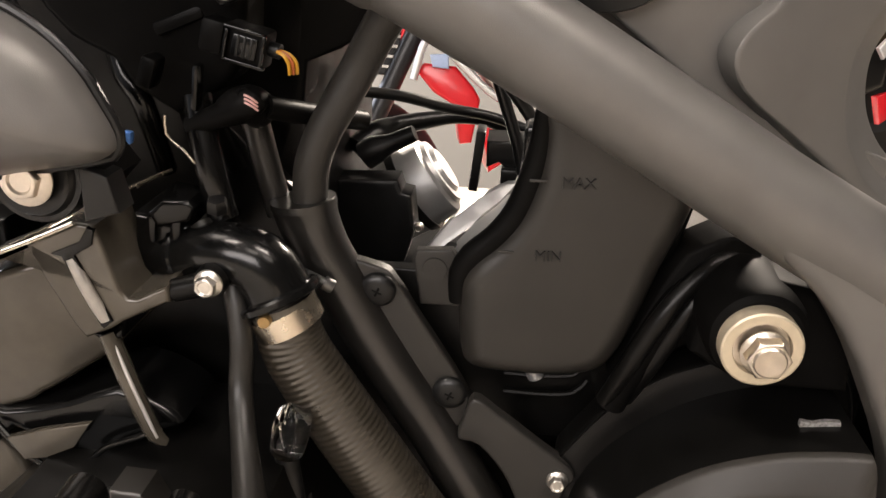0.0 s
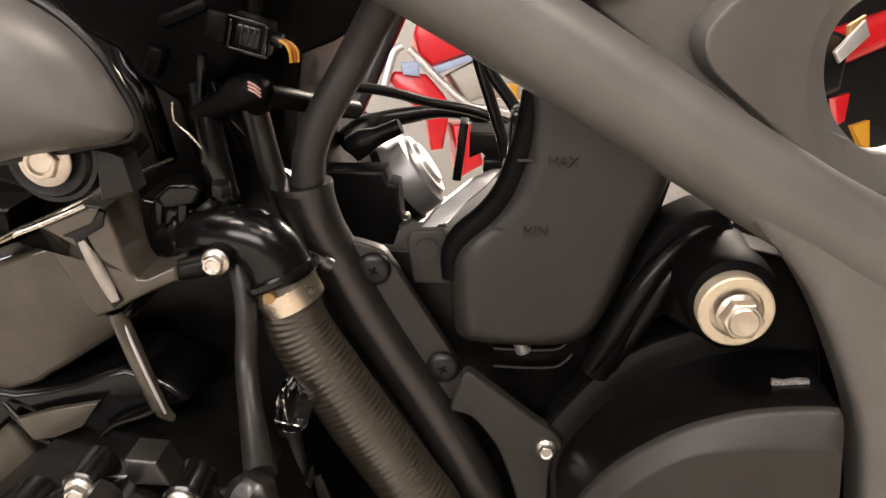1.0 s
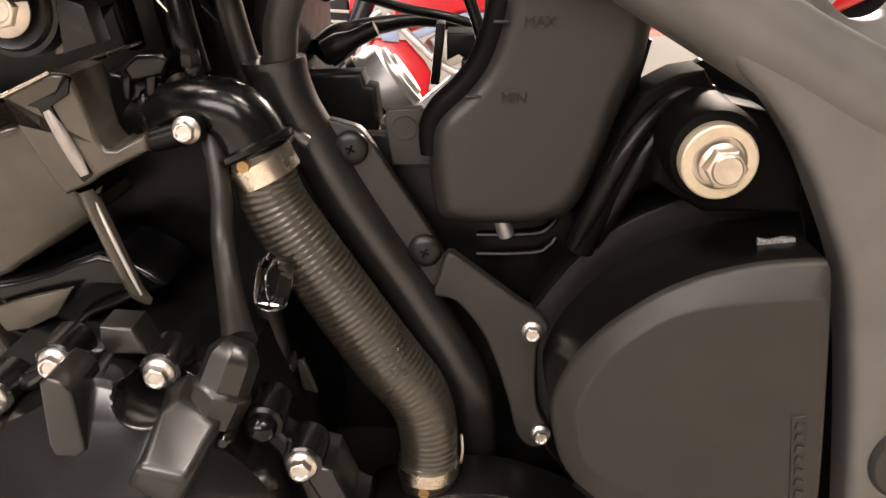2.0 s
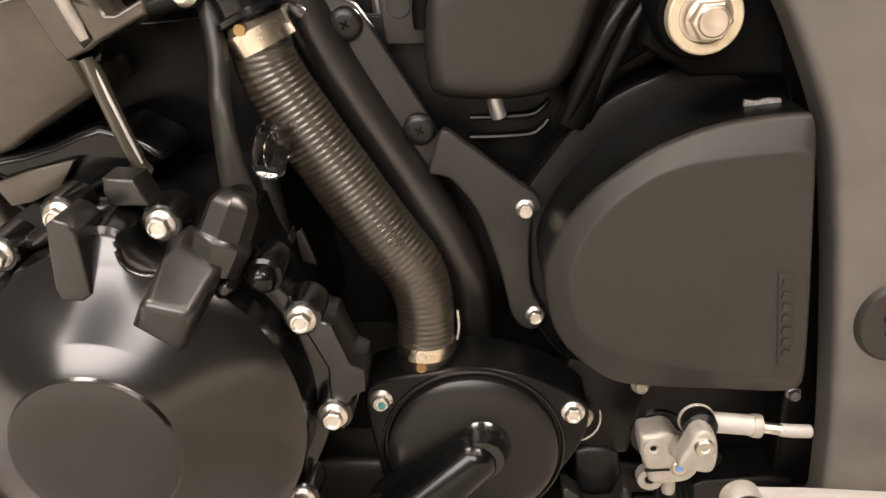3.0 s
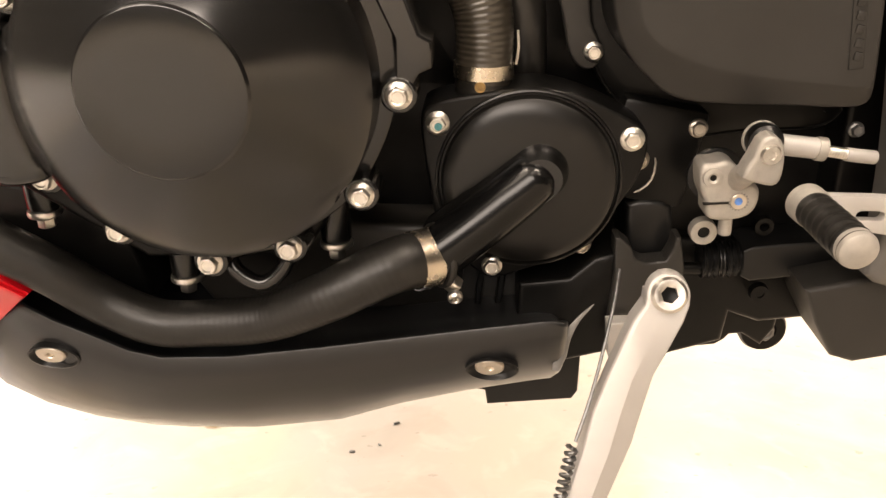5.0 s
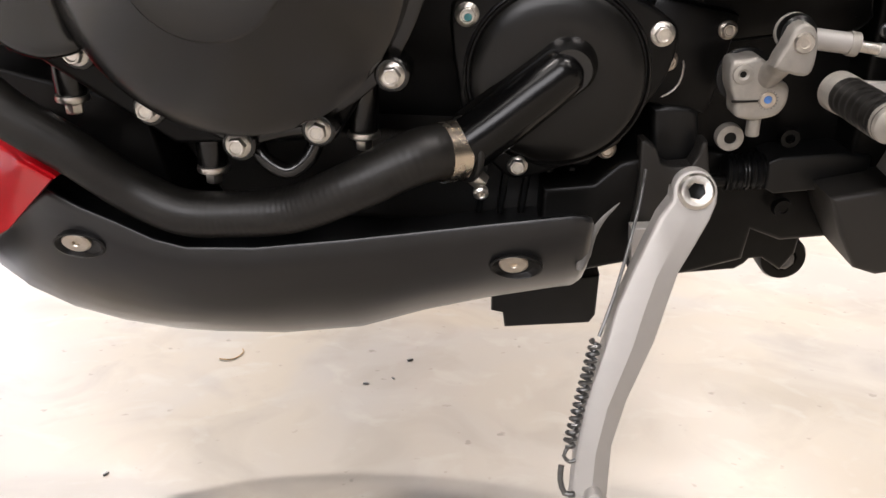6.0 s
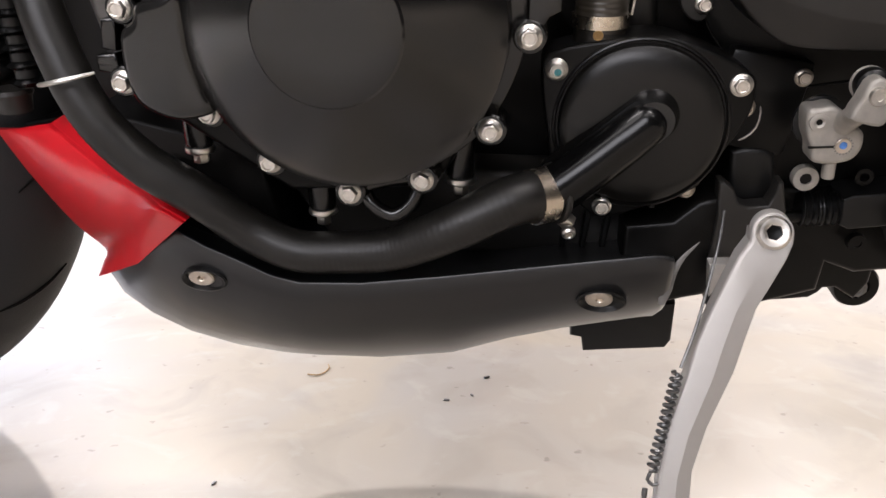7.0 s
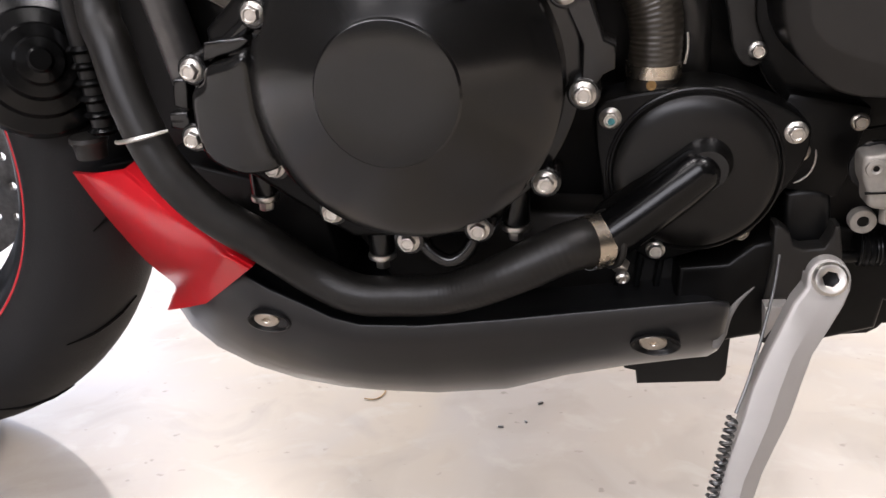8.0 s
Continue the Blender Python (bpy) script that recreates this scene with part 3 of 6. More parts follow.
for x, z in ((-0.1014, -0.4035), (-0.2583, -0.3890), (-0.1856, -0.4260)):
    stud = part("drain_stud", lathe([(0, 0.014), (0.0074, 0.014), (0.0082, 0.012), (0.0082, -0.02)], (x, 0.275, z), (0, 0, -1), 28), SATIN, crank)
    part("drain_washer", lathe([(0, 0.0172), (0.0086, 0.0172), (0.0090, 0.0160), (0.0086, 0.0140), (0, 0.0140)], (x, 0.275, z), (0, 0, -1), 28), STEEL, stud, "thin plated washer")
    part("drain_bolt", hex_bolt((x, 0.275, z - 0.0172), 0.0084, 0.0062, 0.007, (0, 0, -1)), STEEL, stud, "plated hexagon bolt")

# water pump cover and its pipe
pump = part("pump_cover", prism([(-0.0575, -0.360), (-0.050, -0.349), (-0.016, -0.342), (0.008, -0.340), (0.032, -0.346), (0.059, -0.359), (0.0645, -0.370), (0.060, -0.391), (0.043, -0.420), (0.036, -0.431), (0.002, -0.446), (-0.018, -0.4515), (-0.030, -0.444), (-0.046, -0.430), (-0.0525, -0.396)], 0.3005, 0.335, 0.0022, 3, n=4), CAST, bike, "satin black three-bolt pump cover")
part("pump_disc", lathe([(0, 0.0092), (0.018, 0.0090), (0.030, 0.0083), (0.039, 0.0070), (0.0445, 0.0052), (0.0468, 0.0036), (0.0476, 0.0012), (0.0480, -0.0010), (0.0488, -0.0012), (0.0492, 0.0006), (0.0499, 0.0014), (0.0508, 0.0010), (0.0513, -0.0002), (0.0516, -0.004)], (0.0014, 0.3000, -0.3915), sides=96), DISC, pump, "satin dark brown-black round cover")
part("pump_outlet", sweep([(0.0085, 0.2885, -0.3800), (0.0045, 0.2865, -0.3838), (-0.008, 0.2835, -0.3945), (-0.030, 0.279, -0.4125), (-0.052, 0.275, -0.4290)], [0.0080, 0.0136, 0.0144, 0.0146, 0.0148], 32), GLOSS, pump, "black pipe stub with a rounded end")
capsule = [(0.0062 + 0.0168 * math.cos(radians(a)), -0.3835 + 0.0168 * math.sin(radians(a))) for a in range(-50, 131, 12)] + [(-0.0400 + 0.0168 * math.cos(radians(a)), -0.4225 + 0.0168 * math.sin(radians(a))) for a in range(140, 301, 20)]
part("outlet_root", prism(capsule, 0.279, 0.296, profile=[(0.0, 0.2925), (0.0012, 0.2908), (0.0026, 0.2886), (0.0037, 0.2858), (0.0044, 0.2825), (0.0052, 0.2790)]), SATIN, pump, "filleted root of the pipe stub")
for i, (x, z) in enumerate(((-0.0485, -0.3595), (0.0555, -0.3665), (-0.017, -0.443))):
    b = part("bolt", hex_bolt((x, 0.3000, z), 0.0082, 0.0066 if i < 2 else 0.0060, 0.0055, turn=0.3 + i), STEEL, pump, "bright plated flange bolt")
    if i == 0:
        part("paint_mark", lathe([(0, 0.0008), (0.0019, 0.0008), (0.0021, 0)], (x + 0.0006, 0.2952, z - 0.0006), sides=14), TEAL, b, "teal assembly paint dab")
for x, z in ((0.0625, -0.385), (0.034, -0.438)):
    part("rear_bolt", hex_bolt((x + 0.002, 0.322, z), 0.008, 0.0062, 0.006), NICKEL, pump)

# upper coolant hose: outlet elbow, clamps, ribbed hose
elbow = part("coolant_outlet", sweep([(-0.184, 0.342, -0.1520), (-0.170, 0.338, -0.1500), (-0.157, 0.333, -0.1475), (-0.144, 0.327, -0.1450), (-0.131, 0.321, -0.1415), (-0.1190, 0.3175, -0.1405), (-0.1100, 0.3165, -0.1435), (-0.1045, 0.3165, -0.1510), (-0.1010, 0.3165, -0.1600)], [0.0128, 0.0130, 0.0130, 0.0132, 0.0136, 0.0142, 0.0146, 0.0150, 0.0158], 40), GLOSS, bike, "gloss black outlet elbow")
part("outlet_lip", lathe([(0.0120, 0.0022), (0.0182, 0.0022), (0.0192, 0.0012), (0.0192, -0.0012), (0.0180, -0.0022), (0.0120, -0.0022)], (-0.1020, 0.3165, -0.1590), (0.42, -0.12, -0.9), 44), GLOSS, elbow)
for x, y, z, r in ((-0.1640, 0.3355, -0.1487, 0.0142), (-0.1470, 0.3285, -0.1457, 0.0146)):
    part("elbow_bead", lathe([(r - 0.001, -0.0020), (r, -0.0012), (r, 0.0012), (r - 0.001, 0.0020)], (x, y, z), (0.90, -0.38, 0.18), 40), GLOSS, elbow)
part("outlet_neck", sweep([(-0.1015, 0.3165, -0.160), (-0.0975, 0.3165, -0.170)], 0.0153, 32), BROWN, elbow, "bare brownish pipe neck")
part("upper_coolant_hose", sweep([(-0.0995, 0.3165, -0.1665), (-0.096, 0.317, -0.184), (-0.083, 0.318, -0.209), (-0.063, 0.319, -0.242), (-0.044, 0.319, -0.271), (-0.030, 0.319, -0.291), (-0.0245, 0.318, -0.312), (-0.0245, 0.318, -0.345)], [0.0142, 0.0152, 0.0163, 0.0170, 0.0170, 0.0162, 0.0152, 0.0150], 48, 0.0004, 0.00034, 0.0031), RIBBED, bike, "brown-black ribbed rubber coolant hose", 60)
c1 = part("hose_clamp", band((-0.0990, 0.3165, -0.1685), (0.42, 0.0, -0.9), 0.0153, 0.0100), CLAMP, bike, "bright steel worm clamp")
part("clamp_stud", lathe([(0, 0.003), (0.0026, 0.003), (0.0030, 0)], (-0.1035, 0.3010, -0.163), sides=16), OLIVE, c1)
part("clamp_housing", block((-0.0920, 0.330, -0.1570), (0.010, 0.010, 0.007), (0, 24, 0), 0.0015), DARKSTEEL, c1)
part("clamp_screw", lathe([(0, 0.006), (0.0030, 0.006), (0.0034, 0.005), (0.0034, 0.001), (0.0022, 0.001), (0.0022, -0.004), (0, -0.004)], (-0.0865, 0.333, -0.1580), (0.86, 0.1, -0.50), 16), DARKSTEEL, c1)
c2 = part("hose_clamp", band((-0.0245, 0.318, -0.334), (0, 0, 1), 0.0156, 0.0075), CLAMP, bike, "bright steel worm clamp")
part("clamp_stud", lathe([(0, 0.0002), (0.0014, 0.0002), (0.0016, 0.0010), (0.0028, 0.0010), (0.0030, 0), (0.0030, -0.003)], (-0.0262, 0.3022, -0.3405), sides=18), OLIVE, c2, "small brass locating stud")
part("clamp_tail", sweep([(-0.0070, 0.316, -0.313), (-0.0062, 0.315, -0.322), (-0.0072, 0.316, -0.331)], 0.0008, 8), STEEL, c2)
part("pipe_stub", sweep([(-0.0245, 0.318, -0.336), (-0.0245, 0.318, -0.350), (-0.022, 0.322, -0.362)], 0.0152, 28), RUBBER, bike)

# lower coolant hose
LOW = [(-0.0530, 0.2740, -0.4270), (-0.0717, 0.262, -0.4269), (-0.1042, 0.256, -0.4421), (-0.1390, 0.2610, -0.4590), (-0.1736, 0.2625, -0.4640), (-0.2008, 0.2617, -0.4635), (-0.2270, 0.2620, -0.4520), (-0.2520, 0.2560, -0.4300), (-0.2842, 0.2500, -0.4050), (-0.3078, 0.2490, -0.3768), (-0.3248, 0.2556, -0.3422), (-0.3365, 0.265, -0.3086), (-0.3458, 0.275, -0.2845), (-0.350, 0.300, -0.20)]
hose2 = part("lower_coolant_hose", sweep(LOW, [0.0150, 0.0147, 0.0136, 0.0130, 0.0129, 0.0130, 0.0130, 0.0129, 0.0127, 0.0126, 0.0125, 0.0124, 0.0123, 0.0122], 32, 0.0008, 0.00012, 0.0036, ribbed_to=5.5), RUBBER, bike, "matte black rubber coolant hose", 60)
c3 = part("hose_clamp", band(Vector(LOW[0]).lerp(Vector(LOW[1]), 0.12), Vector(LOW[0]) - Vector(LOW[1]), 0.0156, 0.0115), CLAMP, bike, "bright steel worm clamp")
part("clamp_box", block((-0.0395, 0.2790, -0.4440), (0.010, 0.008, 0.008), (20, 40, 0), 0.0012), STEEL, c3)
part("clamp_screw", socket_bolt((-0.0375, 0.2745, -0.4495), 0.0042, 0.0018, (0.1, -0.95, -0.3), 0.004), STEEL, c3)
part("clamp_edge", lathe([(0.0150, -0.0022), (0.0172, -0.0020), (0.0182, -0.0008), (0.0182, 0.0008), (0.0172, 0.0020), (0.0150, 0.0022)], Vector(LOW[0]).lerp(Vector(LOW[1]), -0.32), Vector(LOW[0]) - Vector(LOW[1]), 48), RUBBER, c3, "thick rubber lip at the end of the hose")
part("hose_strap", sweep([(-0.3330, 0.2450, -0.3605), (-0.3250, 0.2350, -0.3580), (-0.3100, 0.2330, -0.3546), (-0.2960, 0.2400, -0.3520)], [0.0008, 0.0014, 0.0014, 0.0008], 8), STEEL, hose2, "thin bright wire strap")

# frame
rail = part("frame_rail", sweep([(-0.20, 0.315, 0.060), (-0.10, 0.306, 0.012), (-0.052, 0.303, -0.012), (0.004, 0.303, -0.0425), (0.050, 0.304, -0.0690), (0.090, 0.305, -0.0930), (0.130, 0.307, -0.116), (0.170, 0.310, -0.138), (0.23, 0.316, -0.170)], [0.021, 0.021, 0.0205, 0.0200, 0.0195, 0.0195, 0.020, 0.0225, 0.026], 36, flat=1.05), FRAME, bike, "matte grey painted frame beam")
part("rail_sleeve", sweep([(-0.20, 0.315, 0.060), (-0.10, 0.306, 0.012), (-0.060, 0.3035, -0.008), (-0.050, 0.303, -0.013), (-0.046, 0.303, -0.0152)], [0.0220, 0.0220, 0.0222, 0.0220, 0.0203], 36, flat=1.05), FRAME, rail, "welded end of the upper beam")
part("frame_casting", prism([(0.088, -0.098), (0.100, -0.1155), (0.118, -0.1325), (0.133, -0.1525), (0.145, -0.1745), (0.1595, -0.205), (0.167, -0.232), (0.1755, -0.275), (0.1835, -0.325), (0.1905, -0.375), (0.194, -0.42), (0.196, -0.445), (0.29, -0.445), (0.30, -0.30), (0.29, -0.21), (0.23, -0.165), (0.165, -0.128), (0.12, -0.104)], 0.288, 0.310, 0.006, 4, n=3), FRAME, bike, "matte grey cast frame plate beside the cover")
lug = part("frame_plug", lathe([(0, 0.002), (0.016, 0.002), (0.0185, 0.0035), (0.0205, 0.0035), (0.0225, 0.001), (0.023, -0.002)], (0.2115, 0.288, -0.304), sides=40), GREYP, bike, "round dark plug in the frame plate")
for x, z in ((-0.008, 0.002), (-0.006, -0.006)):
    part("plug_dimple", lathe([(0, 0.0006), (0.0012, 0.0006), (0.0014, 0)], (0.2115 + x, 0.286, -0.304 + z), sides=10), CAST, lug)
part("frame_web", plate_with_hole([(0.0935, -0.025), (0.0830, -0.0350), (0.0762, -0.0462), (0.0805, -0.0585), (0.0910, -0.0685), (0.1020, -0.077), (0.1190, -0.0905), (0.1370, -0.105), (0.170, -0.131), (0.25, -0.17), (0.34, -0.14), (0.35, -0.03), (0.30, 0.06), (0.18, 0.075), (0.125, 0.025)], [(0.150, -0.058), (0.1535, -0.045), (0.164, -0.035), (0.19, -0.024), (0.225, -0.03), (0.235, -0.065), (0.22, -0.105), (0.195, -0.112), (0.170, -0.098), (0.1545, -0.078)], 0.3225, 0.352, 0.0075, slope=0.52, soft=0.9), FRAME, bike, "grey frame web round an oval opening")
part("frame_gusset", prism([(-0.03, 0.02), (0.02, -0.025), (0.06, -0.055), (0.10, -0.085), (0.165, -0.125), (0.17, -0.10), (0.125, -0.080), (0.100, -0.05), (0.11, -0.012), (0.15, 0.04), (0.14, 0.08), (0.05, 0.08)], 0.3295, 0.345, 0.002, tilt=lambda x, z: 0.52 * max(0.0, x - 0.08)), FRAME, bike)
part("web_back", prism([(-0.05, -0.012), (0.03, -0.0575), (0.09, -0.093), (0.112, -0.096), (0.112, 0.08), (-0.05, 0.08)], 0.3460, 0.3500, 0.0005), FRAME, bike)
part("rail_mount", lathe([(0.034, -0.004), (0.033, 0.0005), (0.0285, 0.0012), (0.0275, -0.003), (0, -0.003)], (0.029, 0.3235, 0.000), sides=40), PLASTIC, bike, "black round mount above the beam")

# frame down tube, second tube, and the bracket with its screws
# GREYP instead of frame paint: the beam's shade is put into the colour
tube = part("down_tube", sweep([(-0.052, 0.345, -0.030), (-0.063, 0.349, -0.048), (-0.0705, 0.352, -0.0615), (-0.081, 0.352, -0.080), (-0.0890, 0.352, -0.0945), (-0.0945, 0.352, -0.111), (-0.0955, 0.352, -0.130)], 0.0083, 24), GREYP, bike, "bent grey frame tube, darker for the shade under the beam")
part("tube_joint", sweep([(-0.0992, 0.353, -0.1265), (-0.0965, 0.353, -0.137), (-0.0908, 0.352, -0.150), (-0.083, 0.352, -0.1640), (-0.071, 0.352, -0.188), (-0.054, 0.352, -0.217), (-0.035, 0.352, -0.2475), (-0.016, 0.350, -0.279), (-0.0045, 0.353, -0.303), (-0.001, 0.357, -0.330), (0.000, 0.360, -0.36)], [0.0154, 0.0146, 0.0136, 0.0132, 0.0133, 0.0134, 0.0134, 0.0134, 0.0134, 0.0134, 0.0134], 32), SHEEN, bike, "satin black frame down tube")
part("joint_collar", sweep([(-0.0993, 0.3530, -0.1252), (-0.0990, 0.3530, -0.1285)], [0.0156, 0.0158], 32), SHEEN, tube)
part("second_tube", sweep([(-0.1262, 0.362, -0.0800), (-0.1225, 0.362, -0.094), (-0.1180, 0.361, -0.114), (-0.1125, 0.360, -0.136)], 0.0066, 20), TANKP, bike, "brown-black rubber tube entering the frame joint")
brk = part("bracket", prism([(-0.0865, -0.1535), (-0.062, -0.1565), (-0.0545, -0.1630), (-0.044, -0.1800), (-0.0185, -0.2215), (-0.0175, -0.234), (-0.0235, -0.244), (-0.033, -0.239), (-0.0745, -0.1800)], 0.349, 0.356, 0.0015, 2, n=3), GREYP, bike, "grey sheet bracket held by two cross-head screws")
for x, z in ((-0.0630, -0.1675), (-0.0268, -0.2220)):
    screw = part("screw", cross_screw((x, 0.3485, z), 0.0088), PLASTIC, brk, "black domed cross-head screw")
    part("cross_recess", cross_recess((x, 0.3485, z)), MATT, screw)
guard = part("lower_bracket", prism([(-0.0145, -0.2205), (-0.0195, -0.2345), (-0.0215, -0.2445), (-0.011, -0.2475), (0.0025, -0.264), (0.011, -0.284), (0.0185, -0.308), (0.024, -0.330), (0.0325, -0.3385), (0.0400, -0.336), (0.0405, -0.325), (0.0345, -0.312), (0.0325, -0.290), (0.0335, -0.272), (0.0385, -0.264), (0.034, -0.2560), (0.020, -0.2455), (-0.002, -0.2285)], 0.3405, 0.348, 0.0016, 2, n=3), GREYP, bike, "grey bracket arm bolted beside the sprocket cover")
for i, (x, y, z) in enumerate(((0.0296, 0.3400, -0.2641), (0.0368, 0.3400, -0.3285))):
    part("bolt", hex_bolt((x, y, z), 0.0072, 0.0056, 0.0056, turn=i + 0.2), STEEL, guard, "bright plated flange bolt")

# coolant reservoir
tank = part("coolant_reservoir", prism([(0.0085, -0.060), (0.0100, -0.084), (0.0085, -0.103), (0.002, -0.123), (-0.007, -0.136), (-0.018, -0.1465), (-0.0235, -0.156), (-0.0240, -0.168), (-0.0225, -0.193), (-0.0165, -0.2035), (0.005, -0.2060), (0.030, -0.2050), (0.0470, -0.1985), (0.0570, -0.180), (0.0675, -0.146), (0.079, -0.108), (0.075, -0.06), (0.04, -0.045)], 0.337, 0.400, 0.012, 5, n=4), TANKP, bike, "dark translucent nylon coolant reservoir with level marks")
for word, x, z, deg in (("MAX", 0.0195, -0.1080, 1.0), ("MIN", 0.0100, -0.1425, 1.0)):
    fc = bpy.data.curves.new("level_text", "FONT")
    fc.body, fc.size, fc.extrude, fc.resolution_u = word, 0.0068, 0.0011, 2
    fo = bpy.data.objects.new("level_text_source", fc)
    me = bpy.data.meshes.new_from_object(fo)
    bpy.data.objects.remove(fo)
    me.transform(pose(x, 0.3368, z, 90, 0, 0) @ Matrix.Rotation(radians(deg), 4, "Z"))
    me.name = "level_text"
    me.materials.clear()
    # letters share the tank's nylon; black puts their shading into the colour
    me.materials.append(PLASTIC)
    ob = tagged(new("level_text", me), "raised moulded letters " + word)
    ob.parent = tank
for x, z in ((0.0095, -0.1055), (-0.0030, -0.1395)):
    part("level_mark", block((x, 0.3372, z), (0.0075, 0.0012, 0.0012), bevel=0.0003), TANKP, tank)
# added black strip, the shade on the tank's rounded left edge
part("reservoir_edge_shade", sweep([(0.0115, 0.347, -0.075), (0.0105, 0.347, -0.090), (0.0080, 0.347, -0.104), (0.0015, 0.347, -0.1235), (-0.0075, 0.347, -0.1365), (-0.0180, 0.347, -0.1465), (-0.0235, 0.347, -0.1560), (-0.0240, 0.347, -0.170)], [0.0050, 0.0058, 0.0062, 0.0065, 0.0065, 0.0065, 0.0058, 0.0045], 18), MATT, tank, "black strip for the shade along the rounded edge of the tank")
part("reservoir_tab", prism([(-0.0475, -0.156), (-0.046, -0.151), (-0.0285, -0.150), (-0.0250, -0.156), (-0.022, -0.180), (-0.044, -0.180)], 0.360, 0.366, 0.0012), GREYP, bike, "grey mounting tab with a round pip")
part("tab_pip", lathe([(0, 0.0008), (0.006, 0.0008), (0.0063, 0)], (-0.0370, 0.360, -0.1605), sides=24), GREYP, bike)
part("reservoir_hose", sweep([(0.012, 0.366, -0.206), (0.014, 0.366, -0.214), (0.016, 0.367, -0.220)], 0.0045, 16), CHROME, bike, "small pale outlet fitting")
part("pivot_bracket", prism([(0.0690, -0.1560), (0.0782, -0.1385), (0.0858, -0.1340), (0.0931, -0.1302), (0.1050, -0.1280), (0.1180, -0.150), (0.100, -0.175), (0.060, -0.200), (0.050, -0.205)], 0.3450, 0.372, 0.002, 2), SOOT, bike, "black bracket below the beam")
part("reservoir_back", prism([(0.0734, -0.112), (0.0830, -0.1170), (0.0775, -0.1419), (0.0660, -0.1580), (0.0480, -0.1950), (0.030, -0.19), (0.050, -0.12)], 0.3600, 0.395, 0.002), CAST, tank)
shelf = part("lower_shelf", prism([(-0.030, -0.205), (0.045, -0.212), (0.050, -0.236), (0.040, -0.246), (0.005, -0.240)], 0.372, 0.42, 0.002), CAST, bike)
for z in (-0.222, -0.233):
    part("shelf_rib", sweep([(0.000, 0.371, z), (0.020, 0.369, z + 0.001), (0.036, 0.369, z + 0.003), (0.043, 0.371, z + 0.010)], 0.0016, 8), CAST, shelf)

# sprocket cover
spro = part("sprocket_cover", prism([(0.0292, -0.2560), (0.0330, -0.2475), (0.0390, -0.2385), (0.0505, -0.2230), (0.0645, -0.2097), (0.0785, -0.2002), (0.0920, -0.1940), (0.1040, -0.1895), (0.120, -0.1860), (0.140, -0.1860), (0.153, -0.1890), (0.162, -0.199), (0.1675, -0.222), (0.172, -0.265), (0.181, -0.350), (0.183, -0.362), (0.170, -0.372), (0.130, -0.375), (0.097, -0.3795), (0.082, -0.3750), (0.0645, -0.3660), (0.0493, -0.3545), (0.0385, -0.338), (0.033, -0.315), (0.0300, -0.280)], 0.3380, 0.362, n=4, profile=[(0.0, 0.3475), (0.0003, 0.3458), (0.0009, 0.3448), (0.0014, 0.3449), (0.0020, 0.3456), (0.0036, 0.3450), (0.0100, 0.3440)]), CAST, bike, "black moulded sprocket cover with a raised grey panel")
part("cover_boss", lathe([(0, 0), (0.0066, 0), (0.0076, -0.0012), (0.0082, -0.030)], (0.1362, 0.3325, -0.1865), sides=28), SOOT, spro)
OUTER = [(0.0364, -0.2848), (0.0374, -0.2742), (0.0412, -0.2637), (0.0475, -0.2519), (0.0589, -0.2376), (0.0714, -0.2265), (0.0837, -0.2176), (0.0960, -0.2112), (0.1082, -0.2065), (0.1204, -0.2031), (0.1350, -0.2008), (0.1485, -0.1998), (0.1525, -0.2018), (0.1552, -0.2167), (0.1605, -0.2576), (0.1660, -0.3023), (0.1689, -0.3347), (0.1661, -0.3428), (0.1547, -0.3446), (0.1293, -0.3444), (0.1037, -0.3446), (0.0806, -0.3437), (0.0687, -0.3399), (0.0594, -0.3331), (0.0501, -0.3242), (0.0442, -0.3154), (0.0401, -0.3052)]
INNER = [(0.0481, -0.2816), (0.0495, -0.2712), (0.0538, -0.2595), (0.0611, -0.2475), (0.0710, -0.2374), (0.0832, -0.2281), (0.0955, -0.2228), (0.1080, -0.2201), (0.1203, -0.2182), (0.1351, -0.2166), (0.1478, -0.2152), (0.1519, -0.2191), (0.1569, -0.2554), (0.1623, -0.2994), (0.1644, -0.3296), (0.1623, -0.3323), (0.1443, -0.3310), (0.1248, -0.3294), (0.0994, -0.3261), (0.0823, -0.3224), (0.0679, -0.3174), (0.0590, -0.3118), (0.0527, -0.3030)]


def raised_panel(n=180):
    """Shield whose flat face falls away over a broad sloping band to its outer edge."""
    c = Vector((0.115, -0.275))
    out, inn = star(curve2(OUTER, 4), c, n), star(curve2(INNER, 4), c, n)
    low, top = (lambda x: 0.2865 + 0.060 * max(0.0, 0.155 - x)), (lambda x: 0.2800 + 0.051 * max(0.0, 0.155 - x))
    rings = []
    for f, h in ((0.0, 0.14), (0.02, 0.05), (0.06, 0.02), (0.12, 0.10), (0.80, 0.84), (0.90, 0.93), (0.96, 0.975), (1.0, 0.992), (1.06, 1.0)):
        ring = []
        for p, q in zip(out, inn):
            r = p.lerp(q, f) if f <= 1 else c.lerp(q, 0.97)
            y = low(p.x) + (top(q.x) - low(p.x)) * h if f > 0.03 else low(p.x) + (0.004 if f == 0 else 0.0012)
            ring.append((r.x, y if f <= 1 else top(r.x), r.y))
        rings.append(ring)
    wall = [[(p.x, y + 0.0002, p.y) for p, (x, y, z) in zip(out, rings[0])], [(p.x, 0.348, p.y) for p in out]]
    return loft(rings, caps=True), loft(wall, caps=False)


